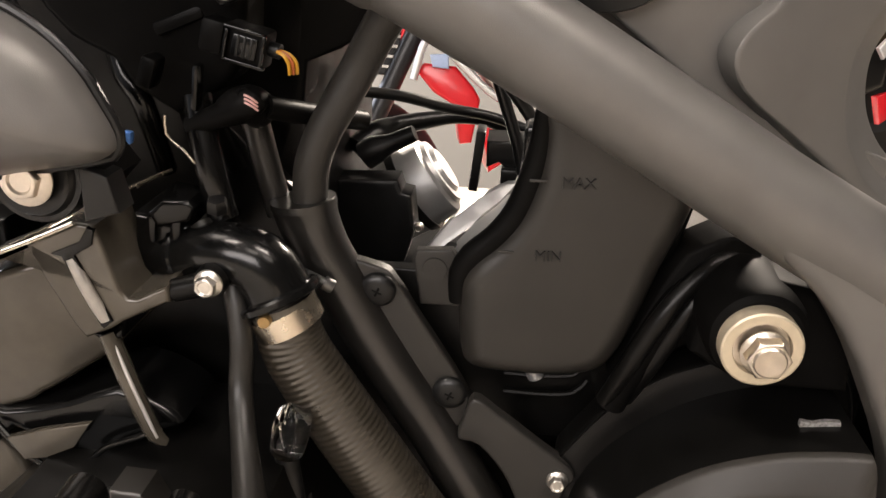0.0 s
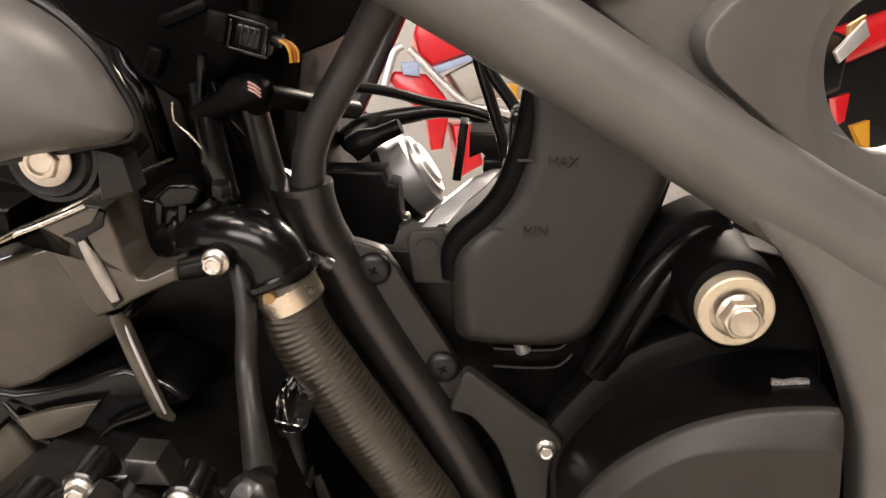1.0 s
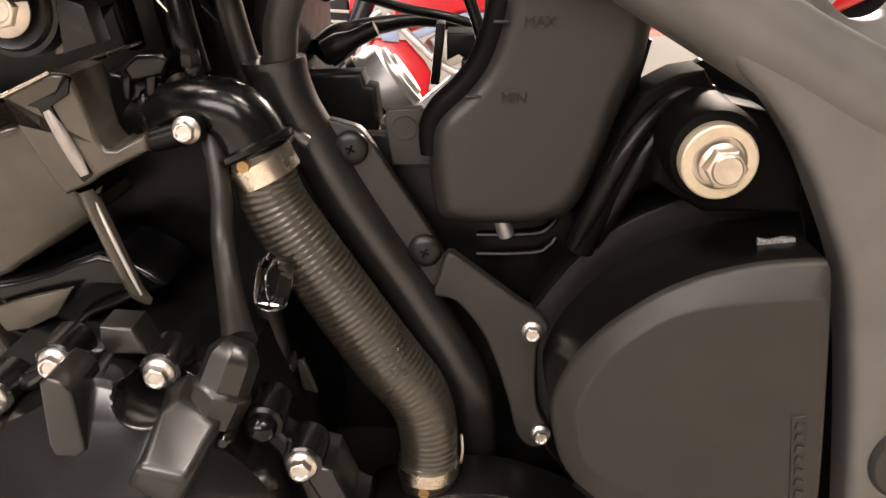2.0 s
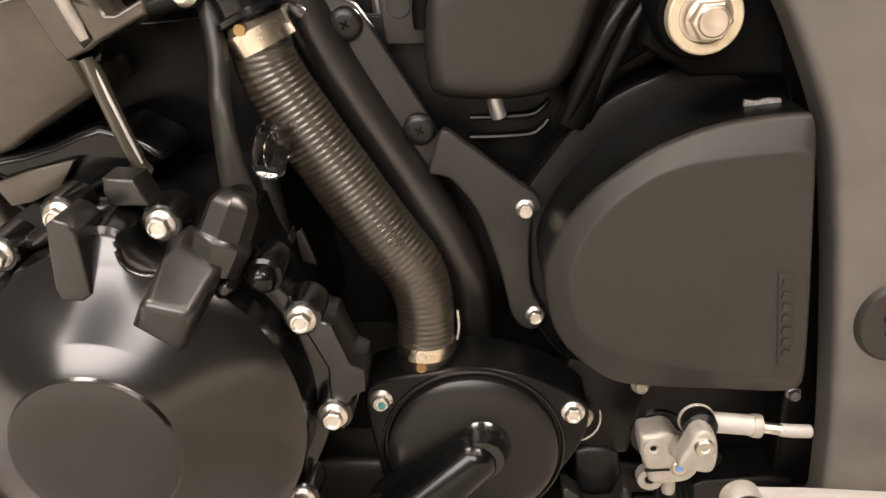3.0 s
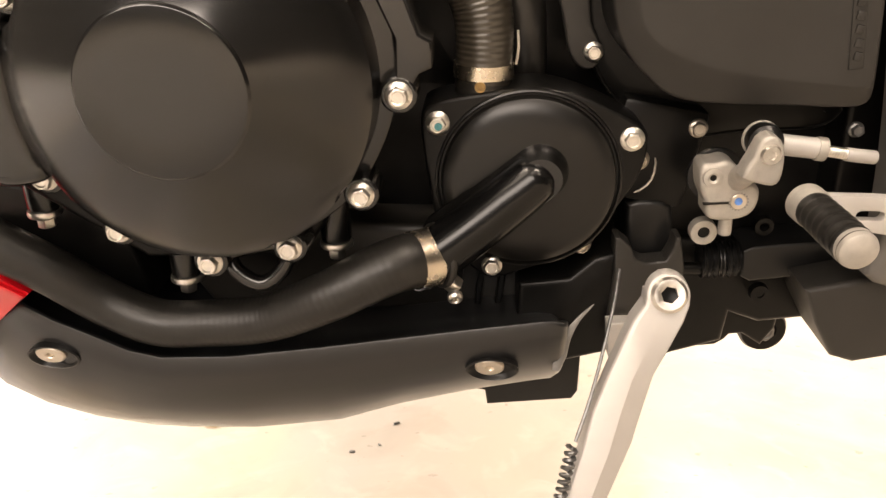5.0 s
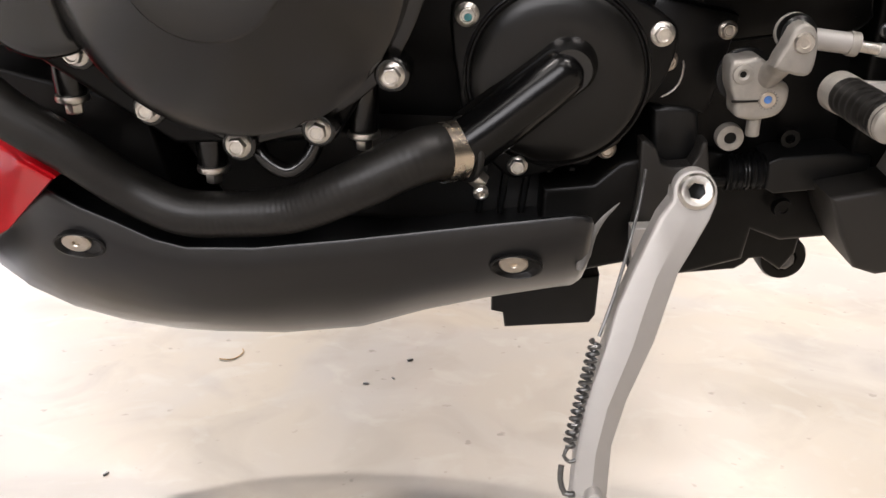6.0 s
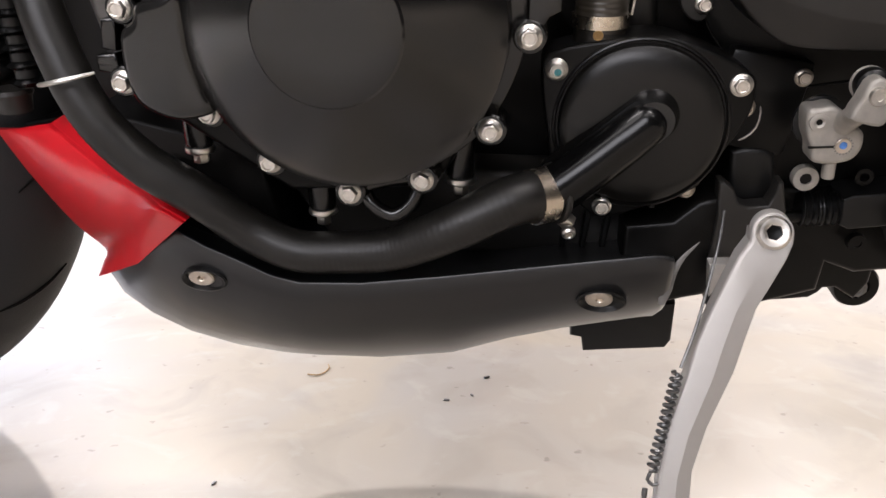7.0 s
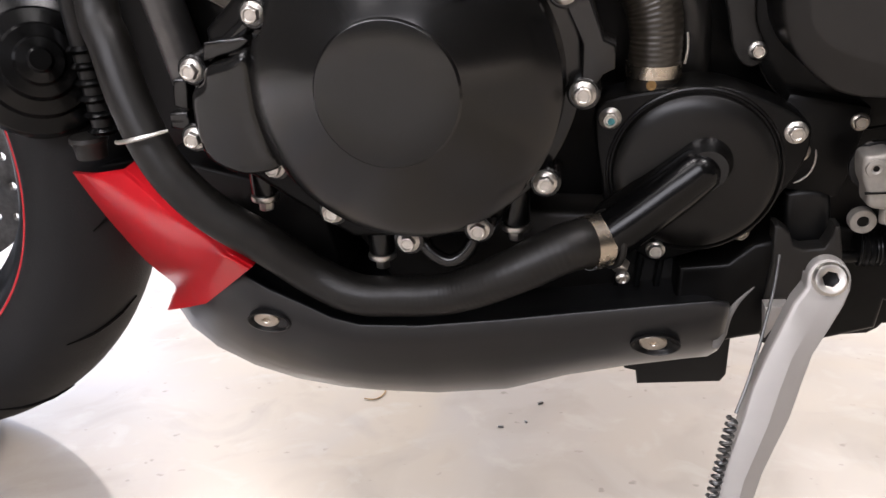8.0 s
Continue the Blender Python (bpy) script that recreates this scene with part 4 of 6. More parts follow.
shield, shield_wall = raised_panel()
plateau = part("raised_panel", shield, GREYP, spro, "satin grey raised panel with a sloping rim", 50)
# same plastic as the panel, blackened to give the wall its shade
part("panel_wall", shield_wall, CAST, plateau, "side of the raised panel, black in place of its shade")
part("name_plate", prism([(0.1450, -0.2745), (0.1518, -0.2735), (0.1585, -0.3230), (0.1515, -0.3240)], 0.2794, 0.284, 0.0005), GREYP, plateau, "raised strip with plain bars in place of a maker's mark")
for k in range(7):
    u = (k + 0.7) / 7.6
    part("mark_bar", block((0.1484 + 0.0068 * u, 0.2790, -0.2745 - 0.0485 * u), (0.0038, 0.0014, 0.0042), (0, 8, 0), 0.0004), GREYP, plateau)
part("scuffed_label", prism([(0.1283, -0.2040), (0.1284, -0.1986), (0.1339, -0.1994), (0.1390, -0.1979), (0.1451, -0.1979), (0.1458, -0.2030)], 0.3095, 0.312, 0.0004), WORN, spro, "scuffed pale label scrap")
for x, y, z, s in ((0.0978, 0.3300, -0.3685, 1.0), (0.1781, 0.3150, -0.3635, 0.8), (0.1362, 0.3320, -0.1865, 0.85)):
    part("bolt", hex_bolt((x, y, z), 0.0072 * s, 0.0054 * s, 0.005), NICKEL if x < 0.12 else DARKSTEEL, spro)

# swingarm pivot
piv = part("pivot_boss", lathe([(0, 0.001), (0.0175, 0.001), (0.0200, -0.001), (0.0215, -0.006), (0.0225, -0.05)], (0.1035, 0.306, -0.1585), sides=48), SOOT, bike, "black boss round the swingarm pivot")
part("pivot_ring", lathe([(0.0112, -0.006), (0.0114, -0.0004), (0.0118, 0.0006), (0.0156, 0.0008), (0.0164, 0.0003), (0.0166, -0.0006), (0.0165, -0.009)], (0.1025, 0.298, -0.159), sides=64), RINGGOLD, piv, "flat pale gold plated ring")
part("pivot_washer", lathe([(0, -0.0028), (0.0113, -0.0030), (0.0114, -0.006)], (0.1025, 0.2975, -0.159), sides=48), NICKEL, piv)
part("pivot_bolt", hex_bolt((0.1035, 0.2975, -0.1600), 0.0156, 0.0098, 0.0080, turn=0.3, dish=0.2), NICKEL, piv, "large plated hexagon pivot bolt")
part("bolt_face", lathe([(0, 0.0006), (0.0022, 0.0007), (0.0042, 0.0012), (0.0060, 0.0012), (0.0067, 0.0004), (0.0067, -0.002)], (0.1035, 0.2894, -0.1600), sides=32), NICKEL, piv, "dished round end of the bolt")
part("pivot_arm", prism([(0.0840, -0.1500), (0.0905, -0.1440), (0.104, -0.137), (0.128, -0.142), (0.148, -0.170), (0.150, -0.190), (0.105, -0.190), (0.080, -0.175)], 0.320, 0.36, 0.004, 3), SOOT, bike)
part("pivot_link", sweep([(0.110, 0.352, -0.140), (0.098, 0.350, -0.144), (0.085, 0.347, -0.154), (0.074, 0.342, -0.166), (0.062, 0.340, -0.190), (0.052, 0.345, -0.218)], [0.008, 0.008, 0.008, 0.0075, 0.007, 0.008], 20), SOOT, bike)
for k in range(2):
    part("wiring_tube", sweep([(0.1080 + 0.004 * k, 0.352, -0.1400), (0.0950 + 0.006 * k, 0.345, -0.1400 - 0.002 * k), (0.0815 + 0.010 * k, 0.338 + 0.004 * k, -0.1480), (0.0680 + 0.011 * k, 0.333 + 0.004 * k, -0.166), (0.0575 + 0.011 * k, 0.334 + 0.004 * k, -0.190), (0.0490 + 0.010 * k, 0.342 + 0.004 * k, -0.216)], [0.0040, 0.0042, 0.0044, 0.0046, 0.0046, 0.0044], 16), CAST, bike)

# gear shift linkage
link = part("shift_linkage", lathe([(0.0072, -0.012), (0.0072, 0.0), (0.0066, 0.001), (0, 0.001)], (0.1145, 0.2945, -0.3985), sides=36), CAST_ALLOY, bike, "bare cast alloy gear shift linkage")
part("clamp_arm", prism([(0.0920, -0.3828), (0.0933, -0.3781), (0.0992, -0.3773), (0.1051, -0.3759), (0.1108, -0.3785), (0.1154, -0.3852), (0.1233, -0.3898), (0.1253, -0.3953), (0.1245, -0.4022), (0.1206, -0.4072), (0.1138, -0.4094), (0.1070, -0.4102), (0.0990, -0.4082), (0.0971, -0.3998), (0.0938, -0.3929)], 0.2930, 0.3100, 0.0028, 4, n=3), CAST_ALLOY, link)
part("clamp_lobe", lathe([(0.0016, -0.003), (0.0018, 0.0006), (0.0030, 0.0014), (0.0052, 0.0010), (0.0058, -0.001), (0.0058, -0.012)], (0.0990, 0.2930, -0.3850), sides=28), CAST_ALLOY, link)
part("pinch_head", lathe([(0, 0.0004), (0.0018, 0.0004)], (0.0990, 0.2930, -0.3850), sides=14), CAST, link)
part("spline_shaft", lathe([(0, 0.0030), (0.0040, 0.0030), (0.0048, 0.0022), (0.0050, -0.006)], (0.1145, 0.2955, -0.3985), sides=28), NICKEL, link)
part("paint_mark", lathe([(0, 0.0004), (0.0020, 0.0004), (0.0022, 0)], (0.1143, 0.2924, -0.3981), sides=12), BLUE, link, "blue assembly paint dab")
part("clamp_slit", block((0.1023, 0.2928, -0.3994), (0.0135, 0.002, 0.0009), (0, -4, 0), bevel=0), CAST, link)
part("pinch_bolt", lathe([(0, 0.0065), (0.0034, 0.0065), (0.0038, 0.0055), (0.0038, -0.008)], (0.1115, 0.3000, -0.4138), (0.05, 0, -1), 20), CAST_ALLOY, link)
part("upper_arm", prism([(0.1084, -0.3637), (0.1104, -0.3564), (0.1151, -0.3530), (0.1204, -0.3554), (0.1230, -0.3614), (0.1237, -0.3691), (0.1231, -0.3760), (0.1199, -0.3789), (0.1126, -0.3778), (0.1043, -0.3750)], 0.2640, 0.2760, 0.0022, 3, n=2), CAST_ALLOY, link)
part("arm_neck", sweep([(0.1125, 0.2720, -0.3720), (0.1130, 0.2860, -0.3800), (0.1130, 0.3000, -0.3890)], [0.0060, 0.0062, 0.0066], 18), CAST_ALLOY, link)
for k in range(18):
    a = 2 * math.pi * k / 18
    part("spline_tooth", block((0.1145 + 0.0049 * math.cos(a), 0.2938, -0.3985 + 0.0049 * math.sin(a)), (0.0012, 0.0016, 0.0007), (0, -math.degrees(a), 0), 0), DARKSTEEL, link)
part("ball_pin", lathe([(0.0, 0.0006), (0.0020, 0.0006), (0.0024, 0.0014), (0.0044, 0.0014), (0.0050, 0.0004), (0.0052, -0.002)], (0.1160, 0.2632, -0.3623), sides=28), STEEL, link)
part("ball_boot", lathe([(0, 0.010), (0.006, 0.010), (0.0088, 0.007), (0.0092, 0.002), (0.0078, -0.004), (0, -0.005)], (0.1172, 0.2830, -0.3600), sides=32), PLASTIC, link, "black rubber dust boot")
part("boot_ring", lathe([(0.0070, -0.001), (0.0092, -0.001), (0.0096, 0.0), (0.0092, 0.001), (0.0070, 0.001)], (0.1172, 0.2850, -0.3605), (0, 1, 0), 32), CAST_ALLOY, link)
rod = part("shift_rod", sweep([(0.1190, 0.287, -0.3632), (0.1330, 0.288, -0.3648), (0.1475, 0.288, -0.3662)], [0.0056, 0.0055, 0.0055], 24), ALLOY, link, "alloy rod end")
part("lock_nut", lathe([(0.0, 0.0), (0.0061, 0.0), (0.0063, 0.0008), (0.0063, 0.0046), (0, 0.005)], (0.1472, 0.288, -0.3662), (1, 0, -0.11), 24), CAST_ALLOY, link)
part("rod_thread", sweep([(0.1500, 0.288, -0.3670), (0.1570, 0.288, -0.3680), (0.1640, 0.288, -0.3691)], 0.0029, 14, 0.0003, 0.0002, 0.0014), STEEL, link)
part("rod_tube", sweep([(0.1630, 0.288, -0.3690), (0.1700, 0.2885, -0.3700), (0.1790, 0.2900, -0.3712)], 0.0036, 16), ALLOY, link)
part("selector_seal", lathe([(0.0155, 0.0), (0.0155, 0.003), (0.0125, 0.004), (0.0075, 0.003)], (0.1060, 0.3145, -0.3900), sides=36), PLASTIC, bike)
eye = part("shift_shaft_bolt", lathe([(0.0036, 0.0), (0.0036, 0.0022), (0.0058, 0.0028), (0.0076, 0.0024), (0.0080, 0.0), (0.0080, -0.004)], (0.1070, 0.3225, -0.4288), sides=36), CAST_ALLOY, bike, "pale alloy eye below the linkage")
part("eye_core", lathe([(0, 0.001), (0.0038, 0.001)], (0.1070, 0.3225, -0.4288), sides=12), CAST, eye)

# gear lever and foot peg


def slotted_bar(outer, slots, y0, y1):
    """Flat bar with slots cut through it."""
    bm = bmesh.new()
    for loop in [curve2(outer, 4)] + [curve2(s, 5) for s in slots]:
        vs = [bm.verts.new((p.x, y0, p.y)) for p in loop]
        for a, b in zip(vs, vs[1:] + vs[:1]):
            bm.edges.new((a, b))
    bmesh.ops.triangle_fill(bm, use_beauty=True, edges=bm.edges[:])
    rim = [e for e in bm.edges if len(e.link_faces) == 1]
    grown = bmesh.ops.extrude_face_region(bm, geom=bm.faces[:])
    for v in grown["geom"]:
        if isinstance(v, bmesh.types.BMVert):
            v.co.y = y1
    bmesh.ops.recalc_face_normals(bm, faces=bm.faces[:])
    bmesh.ops.bevel(bm, geom=[e for e in rim if e.is_valid], offset=0.0006, segments=2, affect="EDGES", clamp_overlap=True, profile=0.5)
    return bm


slot = lambda x: [(x, -0.3868), (x + 0.0014, -0.3844), (x + 0.0070, -0.3841), (x + 0.0122, -0.3845), (x + 0.0138, -0.3868), (x + 0.0122, -0.3891), (x + 0.0070, -0.3892), (x + 0.0014, -0.3890)]
lever = part("gear_lever", slotted_bar([(0.1235, -0.3829), (0.1251, -0.3777), (0.1324, -0.3757), (0.1422, -0.3767), (0.1610, -0.3769), (0.1792, -0.3777), (0.215, -0.3798), (0.255, -0.383), (0.258, -0.404), (0.215, -0.4012), (0.1842, -0.3978), (0.1653, -0.3955), (0.1511, -0.3932), (0.1369, -0.3901), (0.1268, -0.3871)], [slot(0.1549), slot(0.1842)], 0.2467, 0.2520), ALLOY, bike, "brushed alloy gear lever with slots")
peg = part("shift_peg", sweep([(0.1325, 0.2420, -0.3821), (0.1335, 0.2190, -0.3823), (0.1344, 0.1985, -0.3826)], [0.0086, 0.0088, 0.0087], 32, 0.0006, 0.00055, 0.0062), RUBBER, lever, "ridged black rubber shift peg", 60)
part("peg_cap", lathe([(0, 0.0036), (0.0070, 0.0034), (0.0084, 0.0024), (0.0090, 0.0004), (0.0090, -0.003)], (0.1345, 0.1990, -0.3827), (0.05, -0.99, -0.08), 36), CAST_ALLOY, lever, "pale alloy end cap")
part("peg_collar", lathe([(0, 0.003), (0.0084, 0.003), (0.0096, 0.001), (0.0098, -0.009)], (0.1325, 0.2430, -0.3821), (0.03, -0.99, 0.03), 36), CAST_ALLOY, lever)

# stand bracket, stand, springs
sb = part("stand_bracket", prism([(0.0542, -0.4300), (0.0571, -0.4296), (0.0640, -0.4350), (0.0672, -0.4430), (0.0731, -0.4455), (0.0850, -0.4440), (0.0884, -0.4361), (0.0892, -0.4290), (0.0921, -0.4288), (0.0965, -0.4481), (0.0965, -0.4642), (0.0700, -0.4800), (0.0542, -0.4816), (0.0558, -0.4532)], 0.3120, 0.3260, 0.0018, 3), GREYP, bike, "dark grey stand bracket with a forked top")
part("bracket_back", prism([(0.0617, -0.4150), (0.0700, -0.4125), (0.0830, -0.4125), (0.0890, -0.4160), (0.0930, -0.4400), (0.094, -0.47), (0.058, -0.475), (0.0645, -0.4400)], 0.329, 0.372, 0.004, 3), PLASTIC, sb)
tip = lambda x, z: 0.48 * (z + 0.44)
head_plate = prism([(0.0769 + 0.0118 * math.cos(math.radians(a)), -0.4431 + 0.0108 * math.sin(math.radians(a))) for a in range(-20, 201, 10)], 0.2682, 0.2750, 0.0012, 2, tilt=tip)
LEG = [(0.0652, 0.0886, -0.4430), (0.0645, 0.0882, -0.4480), (0.0583, 0.0850, -0.4560), (0.0520, 0.0786, -0.4690), (0.0448, 0.0706, -0.4840), (0.0379, 0.0660, -0.5000), (0.0326, 0.0600, -0.5185), (0.0224, 0.0462, -0.5482), (0.0189, 0.0390, -0.5708), (0.0167, 0.0371, -0.6015), (0.0165, 0.0385, -0.6400), (0.0230, 0.0400, -0.6800)]
leg = []
for i, (xl, xr, z) in enumerate(LEG):
    y, w = 0.2680 + tip(0, z), xr - xl
    d = min(1.0, max(0.0, i - 2) / 3.0)
    profile = ((0.0, 0.0120), (0.0, 0.0018), (0.03, 0.0006), (0.10, 0.0), (0.52, -0.0004 * d), (0.57, 0.0004 * d), (0.96, 0.0060 * d), (1.0, 0.0072 * d + 0.001), (1.0, 0.0120))
    leg.append([(xl + f * w, y + h, z) for f, h in profile])
stand = part("side_stand", loft(leg, bm=head_plate), ALLOY, bike, "satin alloy side stand leg, lowered", 16)
part("stand_stop", lathe([(0, 0.006), (0.0030, 0.0055), (0.0048, 0.003), (0.0052, 0.0), (0.0052, -0.004)], (0.0290, 0.1950, -0.5905), (0, -0.92, 0.38), 20), ALLOY, stand)
part("stand_foot", block((0.034, 0.166, -0.6915), (0.060, 0.034, 0.007), (11, 0, 0), 0.003), CAST, stand)
part("stand_bolt", socket_bolt((0.0768, 0.2672, -0.4425), 0.0098, 0.0048, (0, -0.9, 0.43), 0.0042, 0.0016, deep=0.009), STEEL, stand, "plated socket-head pivot bolt")
# dark liner puts the socket's inner shade into the colour
part("socket_shade", lathe([(0.0047, 0.0036), (0.0046, 0.0016), (0.0030, 0.0013), (0, 0.0012)], (0.0768, 0.2672, -0.4425), (0, -0.9, 0.43), 24), CAST, stand, "dark liner for the shade inside the hexagon socket")
part("stand_tongue", prism([(0.0520, -0.4790), (0.066, -0.4780), (0.0610, -0.490), (0.0545, -0.502)], 0.298, 0.308, 0.001), ALLOY, stand)
part("spring_wire", sweep([(0.0545, 0.292, -0.440), (0.0490, 0.272, -0.456), (0.0375, 0.245, -0.490), (0.0285, 0.231, -0.513)], 0.0010, 8), DARKSTEEL, stand)
part("spring", coil((0.0270, 0.230, -0.515), (0.0144, 0.204, -0.5655), 0.0026, 0.0012, 15), DARKSTEEL, stand, "tightly wound return spring")
part("spring_hook", sweep([(0.0110, 0.1990, -0.574), (0.0108, 0.1960, -0.581), (0.0135, 0.1935, -0.588), (0.0185, 0.1920, -0.587)], 0.0016, 10), DARKSTEEL, stand)
part("spring_end", sweep([(0.0144, 0.204, -0.5655), (0.0122, 0.2020, -0.570), (0.0155, 0.2010, -0.573), (0.0185, 0.2015, -0.572)], 0.0011, 8), DARKSTEEL, stand)

# belly pan: near crease, outer side, bottom and far side, station by station
STATIONS = [  # x at the crease, x at the bottom, crease height, side depth, bottom height
    (-0.289, -0.394, -0.4475, 0.256, -0.5440), (-0.282, -0.372, -0.4490, 0.253, -0.5530), (-0.270, -0.342, -0.4535, 0.251, -0.5610), (-0.255, -0.306, -0.4590, 0.250, -0.5670), (-0.236, -0.268, -0.4660, 0.250, -0.5710), (-0.215, -0.230, -0.4760, 0.250, -0.5735), (-0.198, -0.204, -0.4805, 0.251, -0.5745), (-0.160, -0.160, -0.4795, 0.252, -0.5740), (-0.110, -0.110, -0.4735, 0.254, -0.5680), (-0.070, -0.070, -0.4680, 0.256, -0.5540), (-0.030, -0.030, -0.4620, 0.257, -0.5430), (0.012, 0.012, -0.4560, 0.258, -0.5340), (0.020, 0.021, -0.4565, 0.2585, -0.5325), (0.0235, 0.0255, -0.4590, 0.2620, -0.5300), (0.0255, 0.0285, -0.4640, 0.2700, -0.5250)]
rings = []
for xt, xb, zc, yd, zb in STATIONS:
    h = zc - zb
    near = [(0.330, zc - 0.030), (yd + 0.022, zc - 0.016), (yd + 0.0045, zc - 0.0005), (yd + 0.0015, zc - 0.0003), (yd, zc - 0.003), (yd + 0.0022, zc - 0.16 * h), (yd + 0.0055, zc - 0.30 * h), (yd + 0.0110, zc - 0.44 * h), (yd + 0.0185, zc - 0.57 * h), (yd + 0.0280, zc - 0.69 * h), (yd + 0.0390, zc - 0.80 * h), (yd + 0.0520, zc - 0.90 * h), (yd + 0.0670, zc - 0.97 * h), (yd + 0.085, zb), (0.43, zb - 0.004)]
    ring = []
    for y, z in near:
        x = xt + (xb - xt) * min(1.0, max(0.0, (zc - z) / h))
        ring.append((x, min(0.43, y + (2.0 + 1.4 * min(1.0, max(0.0, (z + 0.540) / 0.04))) * max(0.0, -0.232 - x) ** 2), z))  # the nose narrows towards the front wheel
    rings.append(ring + [(x, 0.86 - y, z) for x, y, z in ring[-2::-1]])
pan = part("belly_pan", loft(rings), PAN, bike, "dark satin grey belly pan with a creased upper edge", 50)
for x, y, z in ((-0.2580, 0.2528, -0.4825), (-0.0160, 0.2622, -0.4895)):
    cup = lathe([(0.0150, -0.006), (0.0148, 0.0006), (0.0136, 0.0010), (0.0124, 0.0002), (0.0112, -0.0012), (0.0095, -0.0022), (0, -0.0022)], (x, y, z), sides=40)
    key = socket_bolt((x - 0.0015, y + 0.0020, z + 0.0025), 0.0082, 0.0024, (0, -1, 0), 0.0028, 0.001)
    for bm, k in ((cup, 0.60), (key, 0.78)):
        for v in bm.verts:
            v.co.z = z + (v.co.z - z) * k
            v.co.y += 0.35 * (z - v.co.z)
    part("bolt", key, NICKEL, part("bolt_cup", cup, PLASTIC, pan), "dull button-head socket bolt")
part("pan_tail", prism([(0.000, -0.462), (0.030, -0.458), (0.044, -0.444), (0.060, -0.440), (0.066, -0.49), (0.056, -0.510), (0.000, -0.525)], 0.315, 0.36, 0.004), CAST, pan)
# highlight on the pan's tail fillet, laid on as a pale strip
part("tail_highlight", sweep([(0.0395, 0.277, -0.4545), (0.0313, 0.275, -0.4633), (0.0256, 0.272, -0.4720), (0.0222, 0.270, -0.4832), (0.0200, 0.268, -0.4925)], [0.0003, 0.0014, 0.0025, 0.0038, 0.0020], 18, flat=0.6), GLINT, pan, "pale highlight on the tail fillet of the pan, given as colour")
part("lower_box", prism([(-0.0250, -0.575), (-0.0250, -0.5940), (-0.0160, -0.5955), (-0.0140, -0.6080), (0.0500, -0.6010), (0.0540, -0.5940), (0.0540, -0.560)], 0.395, 0.48, 0.002), PLASTIC, bike, "black plastic box under the belly pan")

# red scoop
SCOOP = [  # hidden left edge, left edge, middle, ridge, far edge of the upper wall
    ((-0.450, 0.400, -0.421), (-0.452, 0.360, -0.4240), (-0.4180, 0.3400, -0.4165), (-0.3906, 0.3320, -0.4108), (-0.3860, 0.360, -0.4065)),
    ((-0.432, 0.400, -0.456), (-0.4348, 0.360, -0.4565), (-0.3790, 0.3180, -0.4390), (-0.3382, 0.2950, -0.4266), (-0.3320, 0.318, -0.4230)),
    ((-0.404, 0.400, -0.499), (-0.4062, 0.360, -0.4980), (-0.3440, 0.3000, -0.4615), (-0.2968, 0.2640, -0.4305), (-0.2920, 0.290, -0.4290)),
    ((-0.384, 0.400, -0.519), (-0.3858, 0.360, -0.5175), (-0.3250, 0.2920, -0.4705), (-0.2779, 0.2445, -0.4314), (-0.2725, 0.272, -0.4310)),
    ((-0.390, 0.405, -0.533), (-0.3910, 0.363, -0.5300), (-0.3178, 0.2850, -0.4768), (-0.2706, 0.2420, -0.4337), (-0.2680, 0.2680, -0.4401)),
    ((-0.397, 0.405, -0.546), (-0.3981, 0.362, -0.5436), (-0.3156, 0.2840, -0.4880), (-0.2618, 0.2440, -0.4404), (-0.2651, 0.2620, -0.4439)),
]


def scoop_line(row):
    """Rounds the left edge and the ridge of one cross-section."""
    a, b, c, d, e = (Vector(p) for p in row)
    out = [a]
    for p, q, r, k in ((a, b, c, 0.16), (c, d, e, 0.07)):
        u, v = q.lerp(p, k), q.lerp(r, k)
        out += [u * (1 - t) ** 2 + 2 * t * (1 - t) * q + v * t * t for t in (0.0, 0.25, 0.5, 0.75, 1.0)]
        if q == b:
            out += [b.lerp(c, 0.5) + Vector((0, -0.0015, 0)), c + Vector((0, -0.002, 0)), c.lerp(d, 0.5) + Vector((0, -0.0015, 0))]
    return out + [e]


finer = lambda points: [p for p, u in resample(points, 1.0)]  # two pieces to each span, alike in every column
flow = list(zip(*[finer(finer(col)) for col in zip(*[scoop_line(r) for r in SCOOP])]))
outer = [list(r) for r in flow]
inner = [[p + Vector((0.0012, 0.0030, 0.0006)) for p in r] for r in flow]
part("belly_scoop", loft([o + i[::-1] for o, i in zip(outer, inner)]), RED, bike, "glossy red air scoop in front of the belly pan", 60)
part("scoop_lining", prism([(-0.446, -0.424), (-0.392, -0.413), (-0.350, -0.405), (-0.33, -0.43), (-0.37, -0.50), (-0.43, -0.46)], 0.372, 0.395, 0.003), PLASTIC, bike)

# cylinder head side: casting, bracket arm, fin, block
head = part("cylinder_head", prism([(-0.2360, -0.1470), (-0.2162, -0.1380), (-0.1806, -0.1216), (-0.1725, -0.1227), (-0.1696, -0.1330), (-0.1653, -0.1511), (-0.1622, -0.1552), (-0.1580, -0.1551), (-0.1440, -0.1481), (-0.1438, -0.1558), (-0.1656, -0.1668), (-0.1713, -0.1707), (-0.1836, -0.1761), (-0.1880, -0.1700), (-0.2046, -0.1345), (-0.2168, -0.1413), (-0.2360, -0.1500)], 0.2965, 0.330, 0.0022, 3), BROWN, bike, "grey-brown enamelled head casting with a bracket arm")
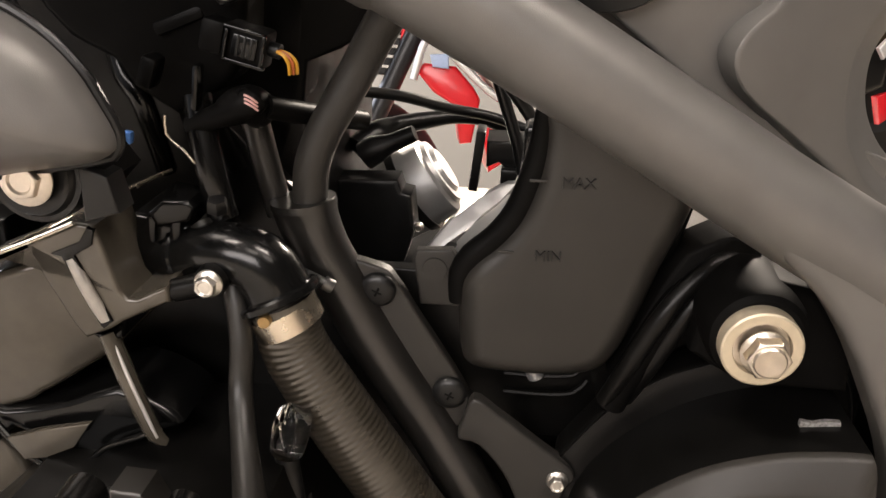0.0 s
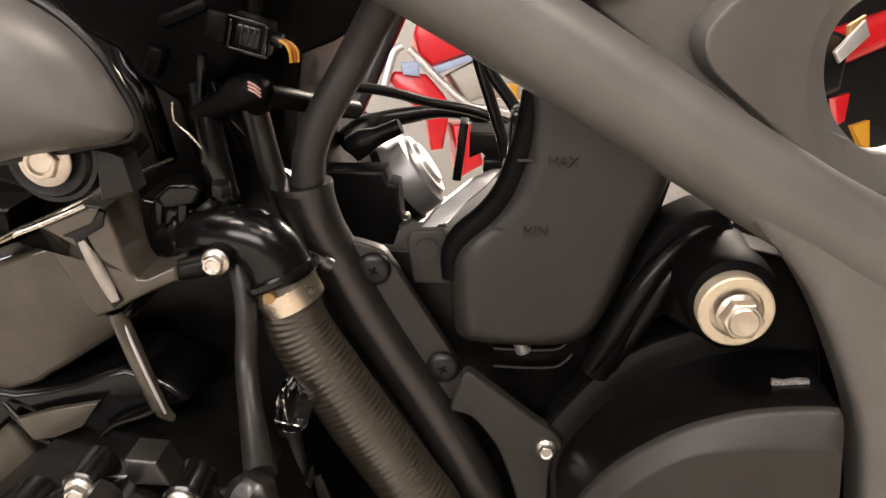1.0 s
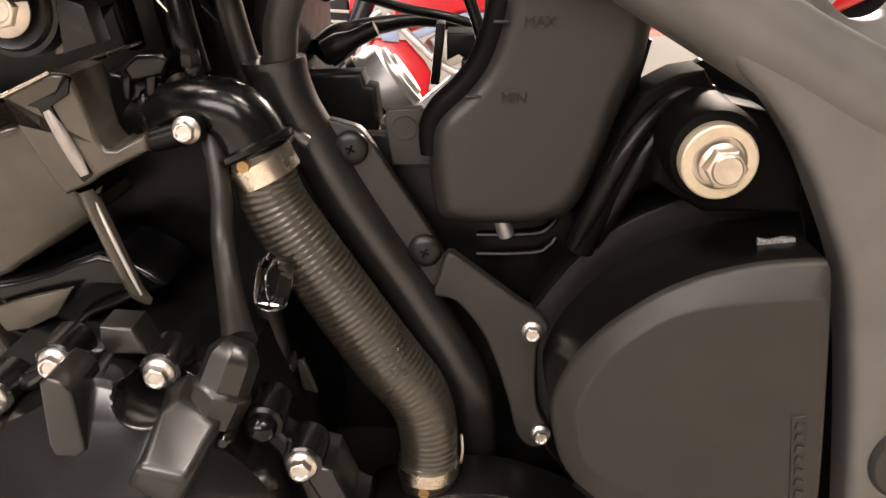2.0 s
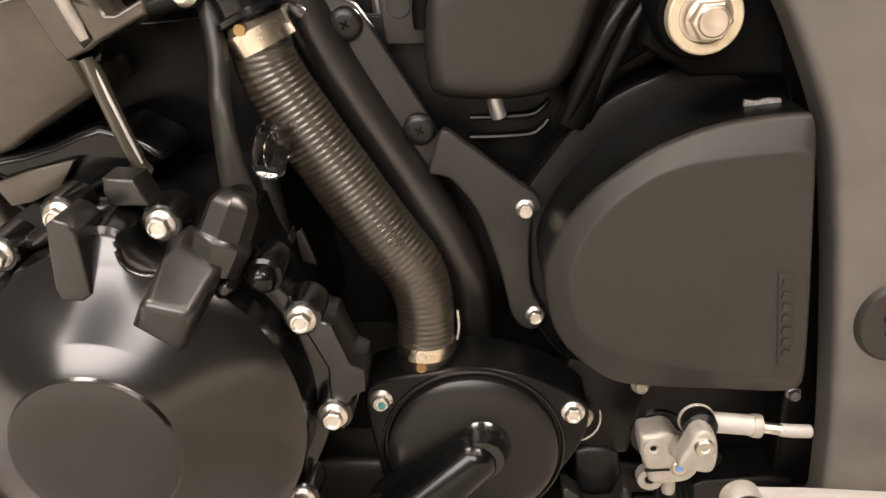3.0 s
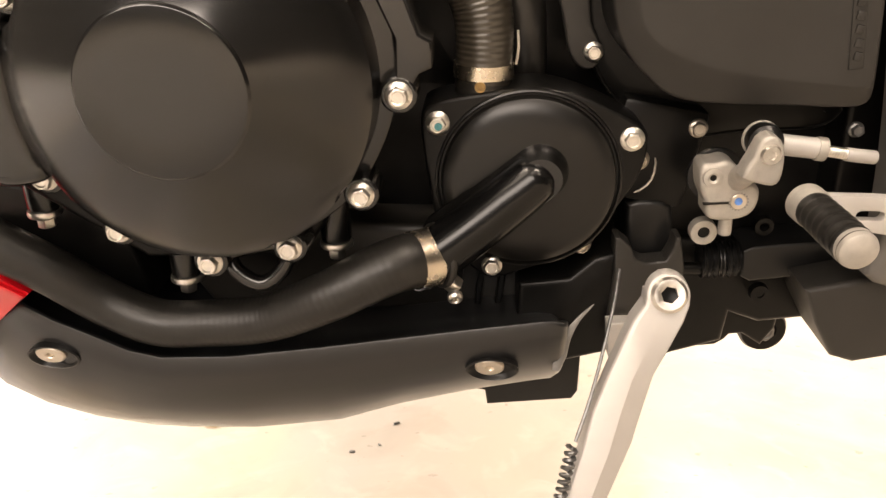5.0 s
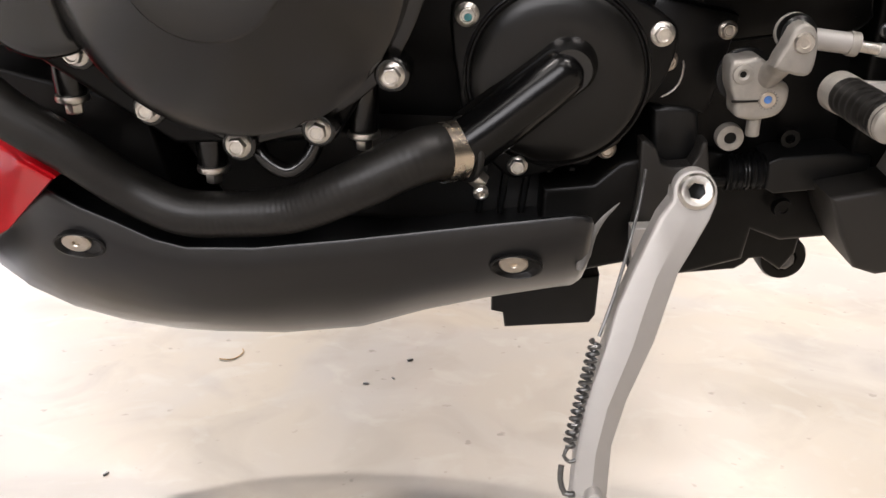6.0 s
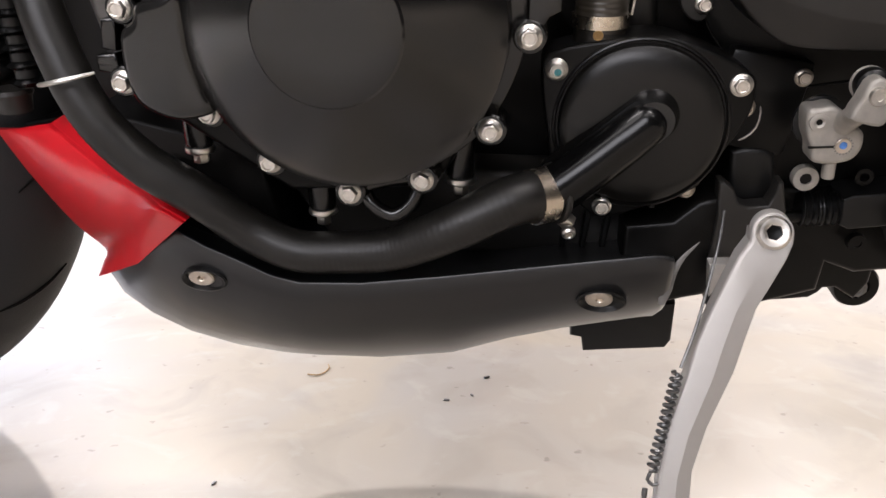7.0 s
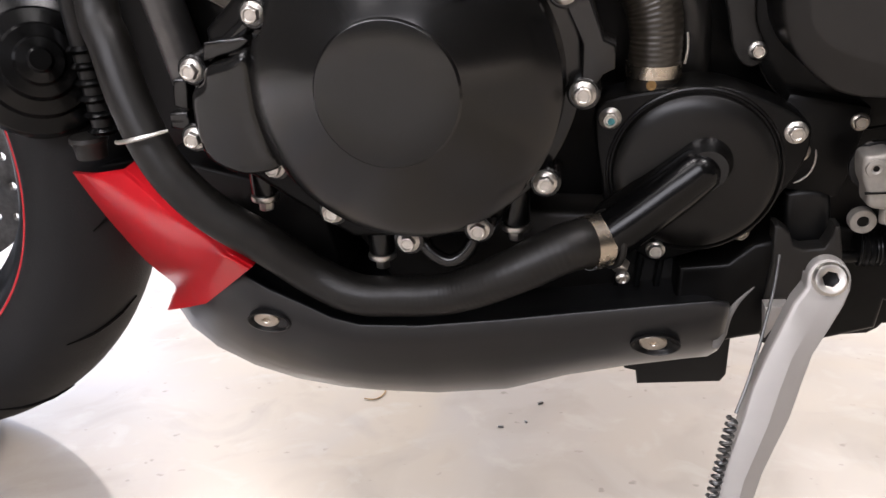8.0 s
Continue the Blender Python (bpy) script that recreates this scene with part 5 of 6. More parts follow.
# black strip on the face stands for the shade in the groove
part("groove_shade", prism([(-0.1927, -0.1356), (-0.1792, -0.1295), (-0.1748, -0.1228), (-0.1722, -0.1240), (-0.1739, -0.1308), (-0.1822, -0.1360), (-0.1694, -0.1660), (-0.1738, -0.1697), (-0.1750, -0.1686), (-0.1879, -0.1369)], 0.2952, 0.298, 0.0005, 1), GLOSS, head, "raised black strip for the shaded recess in the casting")
# enamelled ridge in pale alloy: its highlight is put into the colour
part("casting_ridge", sweep([(-0.1845, 0.2965, -0.1380), (-0.1800, 0.2955, -0.1480), (-0.1755, 0.2955, -0.1590), (-0.1728, 0.2962, -0.1660)], [0.0024, 0.0030, 0.0030, 0.0026], 20, flat=0.75), CAST_ALLOY, head, "rounded ridge in the casting's recess, pale alloy for its highlight")
part("casting_bevel", sweep([(-0.2213, 0.2962, -0.1394), (-0.2006, 0.2958, -0.1307), (-0.1804, 0.2958, -0.1215)], 0.0009, 8), CLAMP, head, "pale worn casting edge")
part("casting_foot", prism([(-0.1860, -0.1735), (-0.1765, -0.1765), (-0.1695, -0.1715), (-0.1665, -0.1670), (-0.1690, -0.1770), (-0.1775, -0.1810)], 0.3010, 0.330, 0.0015, 2), GLOSS, head)
part("arm_sleeve", sweep([(-0.1440, 0.3035, -0.1530), (-0.1300, 0.3035, -0.1490)], [0.0050, 0.0056], 20), CAST, head)
part("arm_bolt", hex_bolt((-0.1268, 0.3000, -0.1468), 0.0082, 0.0062, 0.006, turn=0.6), STEEL, head, "plated hexagon bolt")
part("arm_boss", lathe([(0, 0.001), (0.0066, 0.001), (0.0072, -0.001), (0.0072, -0.02)], (-0.1268, 0.3010, -0.1468), sides=28), CAST, head)
part("head_panel", prism([(-0.290, -0.172), (-0.2500, -0.1610), (-0.2339, -0.1550), (-0.2166, -0.1490), (-0.2021, -0.1463), (-0.1968, -0.1554), (-0.1915, -0.1740), (-0.1866, -0.1903), (-0.1865, -0.1970), (-0.2005, -0.2060), (-0.2194, -0.2170), (-0.2336, -0.2250), (-0.290, -0.2380)], 0.3100, 0.36, 0.004, 4, n=3, tilt=lambda x, z: 0.55 * max(0.0, x + 0.2120) - 0.06 * (z + 0.19)), BROWN, bike, "smooth grey-brown side of the cylinder block")
part("side_fin", sweep([(-0.1765, 0.3030, -0.1760), (-0.1700, 0.3000, -0.1930), (-0.1625, 0.2980, -0.2140), (-0.1580, 0.2970, -0.2240), (-0.1540, 0.2990, -0.2290)], [0.0042, 0.0040, 0.0038, 0.0034, 0.0020], 12, flat=1.3), BROWN, bike, "cast rib running down the block")
part("fin_edge", sweep([(-0.1735, 0.3000, -0.1770), (-0.1665, 0.2960, -0.1930), (-0.1590, 0.2940, -0.2130), (-0.1550, 0.2930, -0.2230)], [0.0006, 0.0009, 0.0009, 0.0006], 8), ALLOY, bike)
part("lower_block", prism([(-0.275, -0.225), (-0.238, -0.226), (-0.205, -0.2185), (-0.180, -0.209), (-0.158, -0.2180), (-0.150, -0.226), (-0.158, -0.230), (-0.176, -0.236), (-0.190, -0.2465), (-0.2050, -0.250), (-0.2200, -0.249), (-0.2350, -0.2360), (-0.275, -0.27)], 0.3080, 0.35, 0.004, 3, n=2), GLOSS, bike)
part("block_lip", sweep([(-0.2420, 0.305, -0.2300), (-0.2280, 0.302, -0.2440), (-0.2120, 0.301, -0.2530), (-0.2000, 0.302, -0.2500), (-0.1860, 0.303, -0.2380), (-0.1720, 0.303, -0.2320), (-0.1580, 0.303, -0.2250)], 0.0016, 10), GLOSS, bike)
part("block_front", prism([(-0.30, -0.222), (-0.262, -0.232), (-0.240, -0.262), (-0.238, -0.285), (-0.262, -0.30), (-0.30, -0.29)], 0.315, 0.36, 0.004, 3, n=2), BROWN, bike)
part("oil_gallery", prism([(-0.1535, -0.2148), (-0.1402, -0.2154), (-0.1364, -0.2238), (-0.1352, -0.2275), (-0.1521, -0.2276), (-0.1540, -0.2214)], 0.2460, 0.262, 0.0016, 2), SHEEN, bike, "small glossy black raised casting")
part("arm_tie", sweep([(-0.214, 0.262, -0.258), (-0.204, 0.257, -0.250), (-0.190, 0.2555, -0.246), (-0.178, 0.257, -0.236)], 0.0042, 12), SATIN, bike)

# small hose with its plug, clear breather
part("breather_hose", sweep([(-0.138, 0.325, -0.13), (-0.1215, 0.312, -0.152), (-0.1160, 0.304, -0.174), (-0.1155, 0.297, -0.196), (-0.1105, 0.283, -0.211), (-0.1045, 0.268, -0.2205), (-0.0995, 0.256, -0.2265)], [0.0052, 0.0052, 0.0052, 0.0053, 0.0056, 0.0064, 0.0074], 20), RUBBER, bike, "thin black rubber hose with a flared boot")
plug = part("sensor_plug", lathe([(0, 0.0232), (0.0062, 0.0230), (0.0076, 0.0220), (0.0104, 0.0178), (0.0110, 0.0160), (0.0114, 0.004), (0.0118, 0.003), (0.0128, 0.002), (0.0131, 0.0005), (0.0128, -0.003), (0.0116, -0.012)], (-0.1056, 0.2430, -0.2425), (0.36, 0.25, 0.90), 8), SHEEN, bike, "glossy black faceted sensor cap")
br = part("breather_valve", lathe([(0, 0.0135), (0.0055, 0.0132), (0.0080, 0.0105), (0.0087, 0.0), (0.0080, -0.0105), (0.0055, -0.0132), (0, -0.0135)], (-0.0948, 0.3000, -0.2190), (0.25, -0.1, 1), 32), CLEAR, bike, "clear plastic breather capsule")
part("breather_seam", lathe([(0.0088, -0.0006), (0.0092, 0), (0.0088, 0.0006)], (-0.0948, 0.3000, -0.2190), (-0.9, -0.35, 0.25), 32), CLEAR, br)
part("breather_tube", sweep([(-0.1010, 0.310, -0.236), (-0.0990, 0.307, -0.246), (-0.0970, 0.305, -0.258), (-0.0955, 0.303, -0.270)], 0.0056, 16), PLASTIC, br)
part("breather_clip", prism([(-0.098, -0.270), (-0.090, -0.262), (-0.0885, -0.276), (-0.0960, -0.286)], 0.300, 0.312, 0.0015), GREYP, br)
part("gasket_plate", prism([(-0.2336, -0.2354), (-0.2155, -0.2292), (-0.1908, -0.2235), (-0.2003, -0.2376), (-0.2155, -0.2450), (-0.2268, -0.2471)], 0.2995, 0.303, 0.0008), BROWN, bike, "brownish bare patch of the engine block")
# added dark plate, stands for the shaded depth behind the hose
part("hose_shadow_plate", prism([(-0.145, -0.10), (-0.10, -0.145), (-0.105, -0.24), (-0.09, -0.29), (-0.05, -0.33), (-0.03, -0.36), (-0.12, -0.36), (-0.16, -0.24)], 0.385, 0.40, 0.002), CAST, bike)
part("back_tab", prism([(-0.0870, -0.262), (-0.0840, -0.2600), (-0.0780, -0.2790), (-0.0850, -0.2770)], 0.300, 0.303, 0.0006), GREYP, bike)

# side panel and mounting under it
panel = []
for k, s in enumerate((0.0, 0.35, 0.62, 0.82, 0.94, 1.0)):
    ring = []
    for p in curve2([(-0.300, 0.000), (-0.235, -0.015), (-0.1943, -0.0260), (-0.1770, -0.0325), (-0.1670, -0.0380), (-0.1590, -0.0440), (-0.1515, -0.0525), (-0.1455, -0.0632), (-0.1412, -0.0722), (-0.1402, -0.0775), (-0.1422, -0.0806), (-0.1500, -0.0838), (-0.1850, -0.0905), (-0.260, -0.108), (-0.330, -0.10)], 5):
        c = Vector((-0.235, -0.045))
        q = c + (p - c) * s if s else c + (p - c) * 0.02
        ring.append((q.x, 0.2385 + 0.017 * s ** 6 + 0.004 * s ** 2, q.y))
    panel.append(ring)
panel.append([(x, y + 0.010, z) for x, y, z in panel[-1]])
part("side_panel", loft(panel), FRAME, bike, "matte grey rounded side panel", 60)
part("panel_edge", sweep([(-0.235, 0.266, -0.012), (-0.1943, 0.266, -0.0235), (-0.1670, 0.266, -0.0362), (-0.1510, 0.266, -0.0515), (-0.1445, 0.266, -0.0632), (-0.1398, 0.266, -0.0740), (-0.1418, 0.266, -0.0812), (-0.1500, 0.266, -0.0845), (-0.20, 0.266, -0.0945)], 0.0020, 10), PLASTIC, bike)
mount = part("panel_mount", lathe([(0.0, -0.001), (0.0135, -0.001), (0.0150, -0.0005), (0.0165, -0.003), (0.0185, -0.003), (0.0195, -0.012)], (-0.1780, 0.2680, -0.0930), sides=40), PLASTIC, bike, "black rubber mount below the side panel")
part("mount_bolt", hex_bolt((-0.1780, 0.2665, -0.0930), 0.0125, 0.0105, 0.005, turn=0.4, dish=0.5), NICKEL, mount, "pale plated mount bolt")
part("mount_arm", prism([(-0.200, -0.082), (-0.160, -0.080), (-0.150, -0.094), (-0.160, -0.105), (-0.185, -0.110), (-0.205, -0.104)], 0.274, 0.300, 0.002), MATT, mount)
part("wedge_clip", prism([(-0.1640, -0.094), (-0.1600, -0.1055), (-0.1680, -0.1125), (-0.1720, -0.1130)], 0.286, 0.292, 0.001), BROWN, mount)
part("mount_wedge", prism([(-0.160, -0.088), (-0.149, -0.092), (-0.146, -0.106), (-0.160, -0.110)], 0.270, 0.282, 0.001), PLASTIC, mount)

# throttle side: dark airbox clutter, connector, wires and hoses
part("airbox", prism([(-0.30, 0.12), (-0.05, 0.12), (-0.06, 0.03), (-0.10, -0.02), (-0.125, -0.055), (-0.135, -0.125), (-0.22, -0.125), (-0.30, -0.09)], 0.400, 0.60, 0.006), MATT, bike, "black plastic airbox")
# added dark sheet, blacks out the background left of the down tube
part("airbox_filler", prism([(-0.1550, -0.020), (-0.0640, -0.018), (-0.0744, -0.0532), (-0.0889, -0.0620), (-0.1060, -0.0690), (-0.1085, -0.0892), (-0.115, -0.094), (-0.1139, -0.103), (-0.120, -0.120), (-0.150, -0.1261)], 0.3950, 0.420, 0.002), MATT, bike)
con = part("wire_connector", block((-0.1120, 0.3280, -0.0512), (0.0180, 0.014, 0.0155), (0, 14, 0), 0.0015), MATT, bike, "black wiring connector with orange and yellow leads")
for x, z, sx, sz in ((-0.1108, -0.0446, 0.0165, 0.0014), (-0.1118, -0.0578, 0.0165, 0.0014), (-0.1190, -0.0500, 0.0014, 0.0125), (-0.1040, -0.0528, 0.0014, 0.0125)):
    part("latch_rail", block((x, 0.3200, z), (sx, 0.003, sz), (0, 14, 0), 0.0004), GLOSS, con)
part("connector_latch", block((-0.1115, 0.3212, -0.0512), (0.0105, 0.003, 0.0090), (0, 14, 0), 0.0008), GLOSS, con)
for k in range(3):
    part("latch_ridge", block((-0.1140 + 0.0027 * k, 0.3195, -0.0506 - 0.0007 * k), (0.0010, 0.001, 0.0085), (0, 14, 0), 0.0003), PLASTIC, con)
part("connector_back", block((-0.1265, 0.3300, -0.0480), (0.010, 0.012, 0.0140), (0, 14, 0), 0.002), MATT, con)
part("connector_neck", sweep([(-0.1030, 0.3270, -0.0525), (-0.0985, 0.3265, -0.0535)], 0.0032, 12), PLASTIC, con)
for k, mat in enumerate((YELLOW, ORANGE, YELLOW)):
    part("lead", sweep([(-0.0990 + 0.0003 * k, 0.3235 + 0.0012 * k, -0.0530), (-0.0960 + 0.0009 * k, 0.3225 + 0.0012 * k, -0.0542), (-0.0942 + 0.0013 * k, 0.3225 + 0.0012 * k, -0.0575), (-0.0945 + 0.0012 * k, 0.3245 + 0.0012 * k, -0.0620)], 0.0008, 8), mat, con)
loom = part("wiring_loom", sweep([(-0.1420, 0.334, -0.0880), (-0.1303, 0.330, -0.0828), (-0.1212, 0.328, -0.0791), (-0.1130, 0.328, -0.0750), (-0.1105, 0.329, -0.0725)], [0.0046, 0.0050, 0.0058, 0.0068, 0.0056], 22), MATT, bike, "sleeved wiring loom with pink leads")
for k in range(3):
    part("lead", sweep([(-0.1132, 0.3212, -0.0705 - 0.0016 * k), (-0.1105, 0.3215, -0.0718 - 0.0016 * k), (-0.1085, 0.3235, -0.0742 - 0.0016 * k)], 0.0005, 8), PINK, loom)
part("loom_hood", sweep([(-0.1262, 0.3310, -0.0815), (-0.1200, 0.3300, -0.0778), (-0.1150, 0.3310, -0.0765), (-0.1145, 0.3400, -0.0800), (-0.1190, 0.3540, -0.0850)], [0.0060, 0.0078, 0.0084, 0.0084, 0.0076], 24), MATT, loom, "black rubber hood over the tube")
part("loom_sleeve", sweep([(-0.1090, 0.334, -0.0780), (-0.098, 0.355, -0.0850), (-0.080, 0.40, -0.098)], 0.0052, 16), MATT, bike)
rng = random.Random(5)
for k in range(3):
    x0 = -0.195 + 0.0170 * k
    y0 = 0.345 + 0.03 * rng.random()
    part("hose", sweep([(x0 + 0.004, y0 + 0.015, -0.02 + 0.02 * rng.random()), (x0 + 0.008, y0, -0.055 - 0.01 * rng.random()), (x0 + 0.012 + 0.008 * rng.random(), y0 - 0.004, -0.085), (x0 + 0.020, y0 + 0.012, -0.122)], 0.0032 + 0.0028 * rng.random(), 14), GLOSS if k % 3 == 0 else MATT, bike)
part("upright_hose", sweep([(-0.140, 0.338, -0.075), (-0.137, 0.334, -0.092), (-0.133, 0.331, -0.112), (-0.130, 0.331, -0.128)], [0.0062, 0.0066, 0.0068, 0.0070], 18), GLOSS, bike)
part("hose_nipple", lathe([(0, 0.006), (0.0040, 0.006), (0.0048, 0.004), (0.0048, 0)], (-0.1295, 0.3235, -0.1225), (0.1, -0.3, 1), 6), PLASTIC, bike)
for x, z in ((-0.1590, -0.1315), (-0.1475, -0.1305)):
    part("housing_rib", block((x, 0.3230, z), (0.0050, 0.010, 0.013), (0, 10, 0), 0.0015), GLOSS, bike)
part("thermostat_housing", prism([(-0.168, -0.126), (-0.141, -0.130), (-0.136, -0.140), (-0.140, -0.156), (-0.154, -0.160), (-0.172, -0.166)], 0.322, 0.37, 0.004), GLOSS, bike)
part("clip_wire", sweep([(-0.145, 0.315, -0.079), (-0.1452, 0.315, -0.087), (-0.139, 0.315, -0.093), (-0.134, 0.315, -0.099)], 0.0006, 8), CLAMP, bike)
part("stay_wire", sweep([(-0.2220, 0.288, -0.1390), (-0.2000, 0.318, -0.1310), (-0.1851, 0.343, -0.1250), (-0.1691, 0.3682, -0.1195)], [0.0013, 0.0013, 0.0013, 0.0010], 8), CLAMP, bike, "thin bright stay wire")
part("frame_bolt", hex_bolt((-0.1202, 0.3250, -0.0272), 0.0080, 0.0068, 0.005), STEEL, bike, "plated flange bolt high on the frame")
part("frame_tab", prism([(-0.132, -0.010), (-0.090, -0.005), (-0.092, -0.022), (-0.108, -0.031), (-0.122, -0.0365), (-0.128, -0.030)], 0.3255, 0.333, 0.0015), PLASTIC, bike)
shell = part("airbox_shell", prism([(-0.2250, -0.010), (-0.2094, -0.0271), (-0.2040, -0.0412), (-0.1955, -0.0531), (-0.1787, -0.0623), (-0.1724, -0.0747), (-0.1554, -0.0870), (-0.1416, -0.0798), (-0.1279, -0.0703), (-0.1185, -0.0598), (-0.1150, -0.0379), (-0.1075, -0.0100), (-0.15, 0.03), (-0.21, 0.03)], 0.3420, 0.366, 0.004, 3, tilt=lambda x, z: -0.25 * (z + 0.06)), MATT, bike, "black moulded airbox shell")
for p, size, deg, mat in (((-0.1560, 0.330, -0.0640), (0.007, 0.012, 0.014), 20, MATT), ((-0.1363, 0.330, -0.0700), (0.003, 0.008, 0.020), 8, GLOSS), ((-0.1450, 0.340, -0.0440), (0.024, 0.008, 0.006), -22, MATT)):
    part("shell_lug", block(p, size, (0, deg, 0), 0.002), mat, shell)
part("sensor_cap", prism([(-0.1588, -0.1234), (-0.1516, -0.1176), (-0.1399, -0.1169), (-0.1375, -0.1200), (-0.1407, -0.1264), (-0.1555, -0.1300)], 0.3170, 0.334, 0.002, 3), GLOSS, bike)
for k in range(2):
    part("cable", sweep([(-0.1800 + 0.0035 * k, 0.27, 0.0), (-0.1786 + 0.0035 * k, 0.268, -0.0190), (-0.1768 + 0.0035 * k, 0.268, -0.0280), (-0.1733 + 0.0035 * k, 0.268, -0.0350), (-0.164 + 0.003 * k, 0.268, -0.0420)], 0.0013, 10), GLOSS, bike)
for x, z, sx in ((-0.1645, -0.0905, 0.0040),):
    part("clip_mark", block((x, 0.320, z), (sx, 0.004, 0.0055), (0, 10, 0), 0.001), BLUE, bike, "dull blue plastic clip")

# throttle body seen through the frame
tb = part("throttle_body", lathe([(0.0, 0.022), (0.016, 0.022), (0.018, 0.019), (0.024, 0.019), (0.0255, 0.016), (0.0298, 0.014), (0.0312, 0.010), (0.0312, -0.012), (0.0290, -0.03), (0, -0.03)], (-0.068, 0.552, -0.180), (0.80, 0.08, 0.58), 56), CHROME, bike, "bright machined throttle body")
part("tb_strap", band((-0.0735, 0.5520, -0.1840), (0.80, 0.08, 0.58), 0.0314, 0.0060, 0.0018), PLASTIC, tb)
part("tb_sensor", prism([(-0.1120, -0.1560), (-0.0738, -0.1543), (-0.0713, -0.1624), (-0.0651, -0.1640), (-0.0628, -0.1880), (-0.0693, -0.2100), (-0.115, -0.2150)], 0.478, 0.50, 0.003), PLASTIC, tb)
part("tb_screw", hex_bolt((-0.0600, 0.478, -0.1845), 0.0045, 0.0034, 0.004), STEEL, tb)
part("tb_pipe", sweep([(-0.106, 0.52, -0.148), (-0.096, 0.53, -0.140), (-0.086, 0.54, -0.136), (-0.066, 0.55, -0.133), (-0.044, 0.556, -0.131), (-0.020, 0.558, -0.134), (0.006, 0.556, -0.147)], [0.0110, 0.0105, 0.0070, 0.0062, 0.0045, 0.0040, 0.0040], 18), PLASTIC, tb, "black rubber vacuum hose")
part("tb_cable", sweep([(-0.110, 0.50, -0.104), (-0.080, 0.52, -0.110), (-0.050, 0.54, -0.121), (-0.020, 0.55, -0.128), (0.010, 0.545, -0.136)], 0.0036, 14), PLASTIC, bike)
part("tb_clip", block((-0.098, 0.46, -0.088), (0.006, 0.006, 0.014), (0, -12, 0), 0.001), PLASTIC, bike)
part("tube_clip", block((-0.0690, 0.356, -0.0570), (0.008, 0.012, 0.010), (0, -10, 0), 0.0012), PLASTIC, tube)
part("spar_far", prism([(-0.056, -0.190), (-0.0499, -0.1825), (-0.0387, -0.1698), (-0.0185, -0.1554), (-0.0052, -0.1499), (0.0060, -0.1490), (0.0060, -0.1530), (-0.0183, -0.1676), (-0.0456, -0.1851)], 0.452, 0.458, 0.001, tilt=lambda x, z: 0.9 * (z + 0.17)), CHROME, bike, "bright silver inner frame plate")
part("wire_bundle", sweep([(-0.058, 0.440, -0.203), (-0.036, 0.436, -0.186), (-0.016, 0.432, -0.172), (0.004, 0.428, -0.157), (0.012, 0.425, -0.140)], 0.0052, 16), PLASTIC, bike)
part("coil_block", prism([(-0.020, -0.132), (0.010, -0.132), (0.012, -0.150), (-0.004, -0.152), (-0.012, -0.146), (-0.020, -0.150)], 0.50, 0.53, 0.002), PLASTIC, bike)
part("coil_post", block((-0.026, 0.51, -0.146), (0.006, 0.02, 0.04), (0, 6, 0), 0.001), PLASTIC, bike)
part("breather_post", block((0.0075, 0.372, -0.105), (0.011, 0.020, 0.034), (0, 3, 0), 0.003), GLOSS, bike)
part("silver_clip", block((0.0040, 0.368, -0.1190), (0.009, 0.010, 0.010), (0, 4, 0), 0.0015), STEEL, bike)
part("reservoir_side", prism([(-0.0290, -0.158), (-0.0200, -0.147), (-0.0090, -0.137), (-0.0040, -0.131), (0.002, -0.128), (-0.004, -0.142), (-0.018, -0.156)], 0.3620, 0.392, 0.002), CHROME, bike, "shiny pale edge behind the reservoir")
for pts in ([(-0.0165, 0.45, -0.070), (-0.0150, 0.45, -0.0785), (-0.0065, 0.45, -0.1031), (0.0006, 0.45, -0.1237), (0.004, 0.45, -0.140)], [(-0.010, 0.43, -0.075), (-0.0070, 0.43, -0.0823), (0.0041, 0.43, -0.0969), (0.0115, 0.43, -0.1089), (0.015, 0.43, -0.120)]):
    part("cable", sweep(pts, 0.0036, 14), PLASTIC, bike)
part("cable_plug", block((-0.0033, 0.50, -0.1538), (0.0145, 0.012, 0.0100), (0, 2, 0), 0.0015), PLASTIC, bike)
part("vacuum_boot", sweep([(-0.0985, 0.50, -0.1460), (-0.0900, 0.50, -0.1405), (-0.0816, 0.50, -0.1367), (-0.0661, 0.50, -0.1292)], [0.0095, 0.0090, 0.0062, 0.0052], 18), PLASTIC, bike)
part("lower_cable", sweep([(-0.070, 0.40, -0.198), (-0.050, 0.392, -0.186), (-0.036, 0.386, -0.166), (-0.030, 0.382, -0.158)], 0.0042, 14), PLASTIC, bike)

# rear underside: switch, linkage housings, far bolt
under = part("rear_linkage", prism([(0.060, -0.445), (0.130, -0.452), (0.30, -0.44), (0.30, -0.50), (0.215, -0.505), (0.165, -0.512), (0.145, -0.505), (0.143, -0.527), (0.105, -0.540), (0.070, -0.545)], 0.362, 0.50, 0.004, 2), CAST, bike, "black suspension linkage under the engine")
part("switch_body", prism([(0.1390, -0.4490), (0.1450, -0.4460), (0.1840, -0.4418), (0.2000, -0.4440), (0.2010, -0.4630), (0.1894, -0.4640), (0.1460, -0.4700), (0.1400, -0.4670)], 0.340, 0.37, 0.002), PLASTIC, under, "black stand switch body")
part("switch_boot", sweep([(0.116, 0.350, -0.4600), (0.126, 0.350, -0.4595), (0.140, 0.350, -0.4580)], 0.0100, 20, 0.0008, 0.0020, 0.0040), PLASTIC, under)
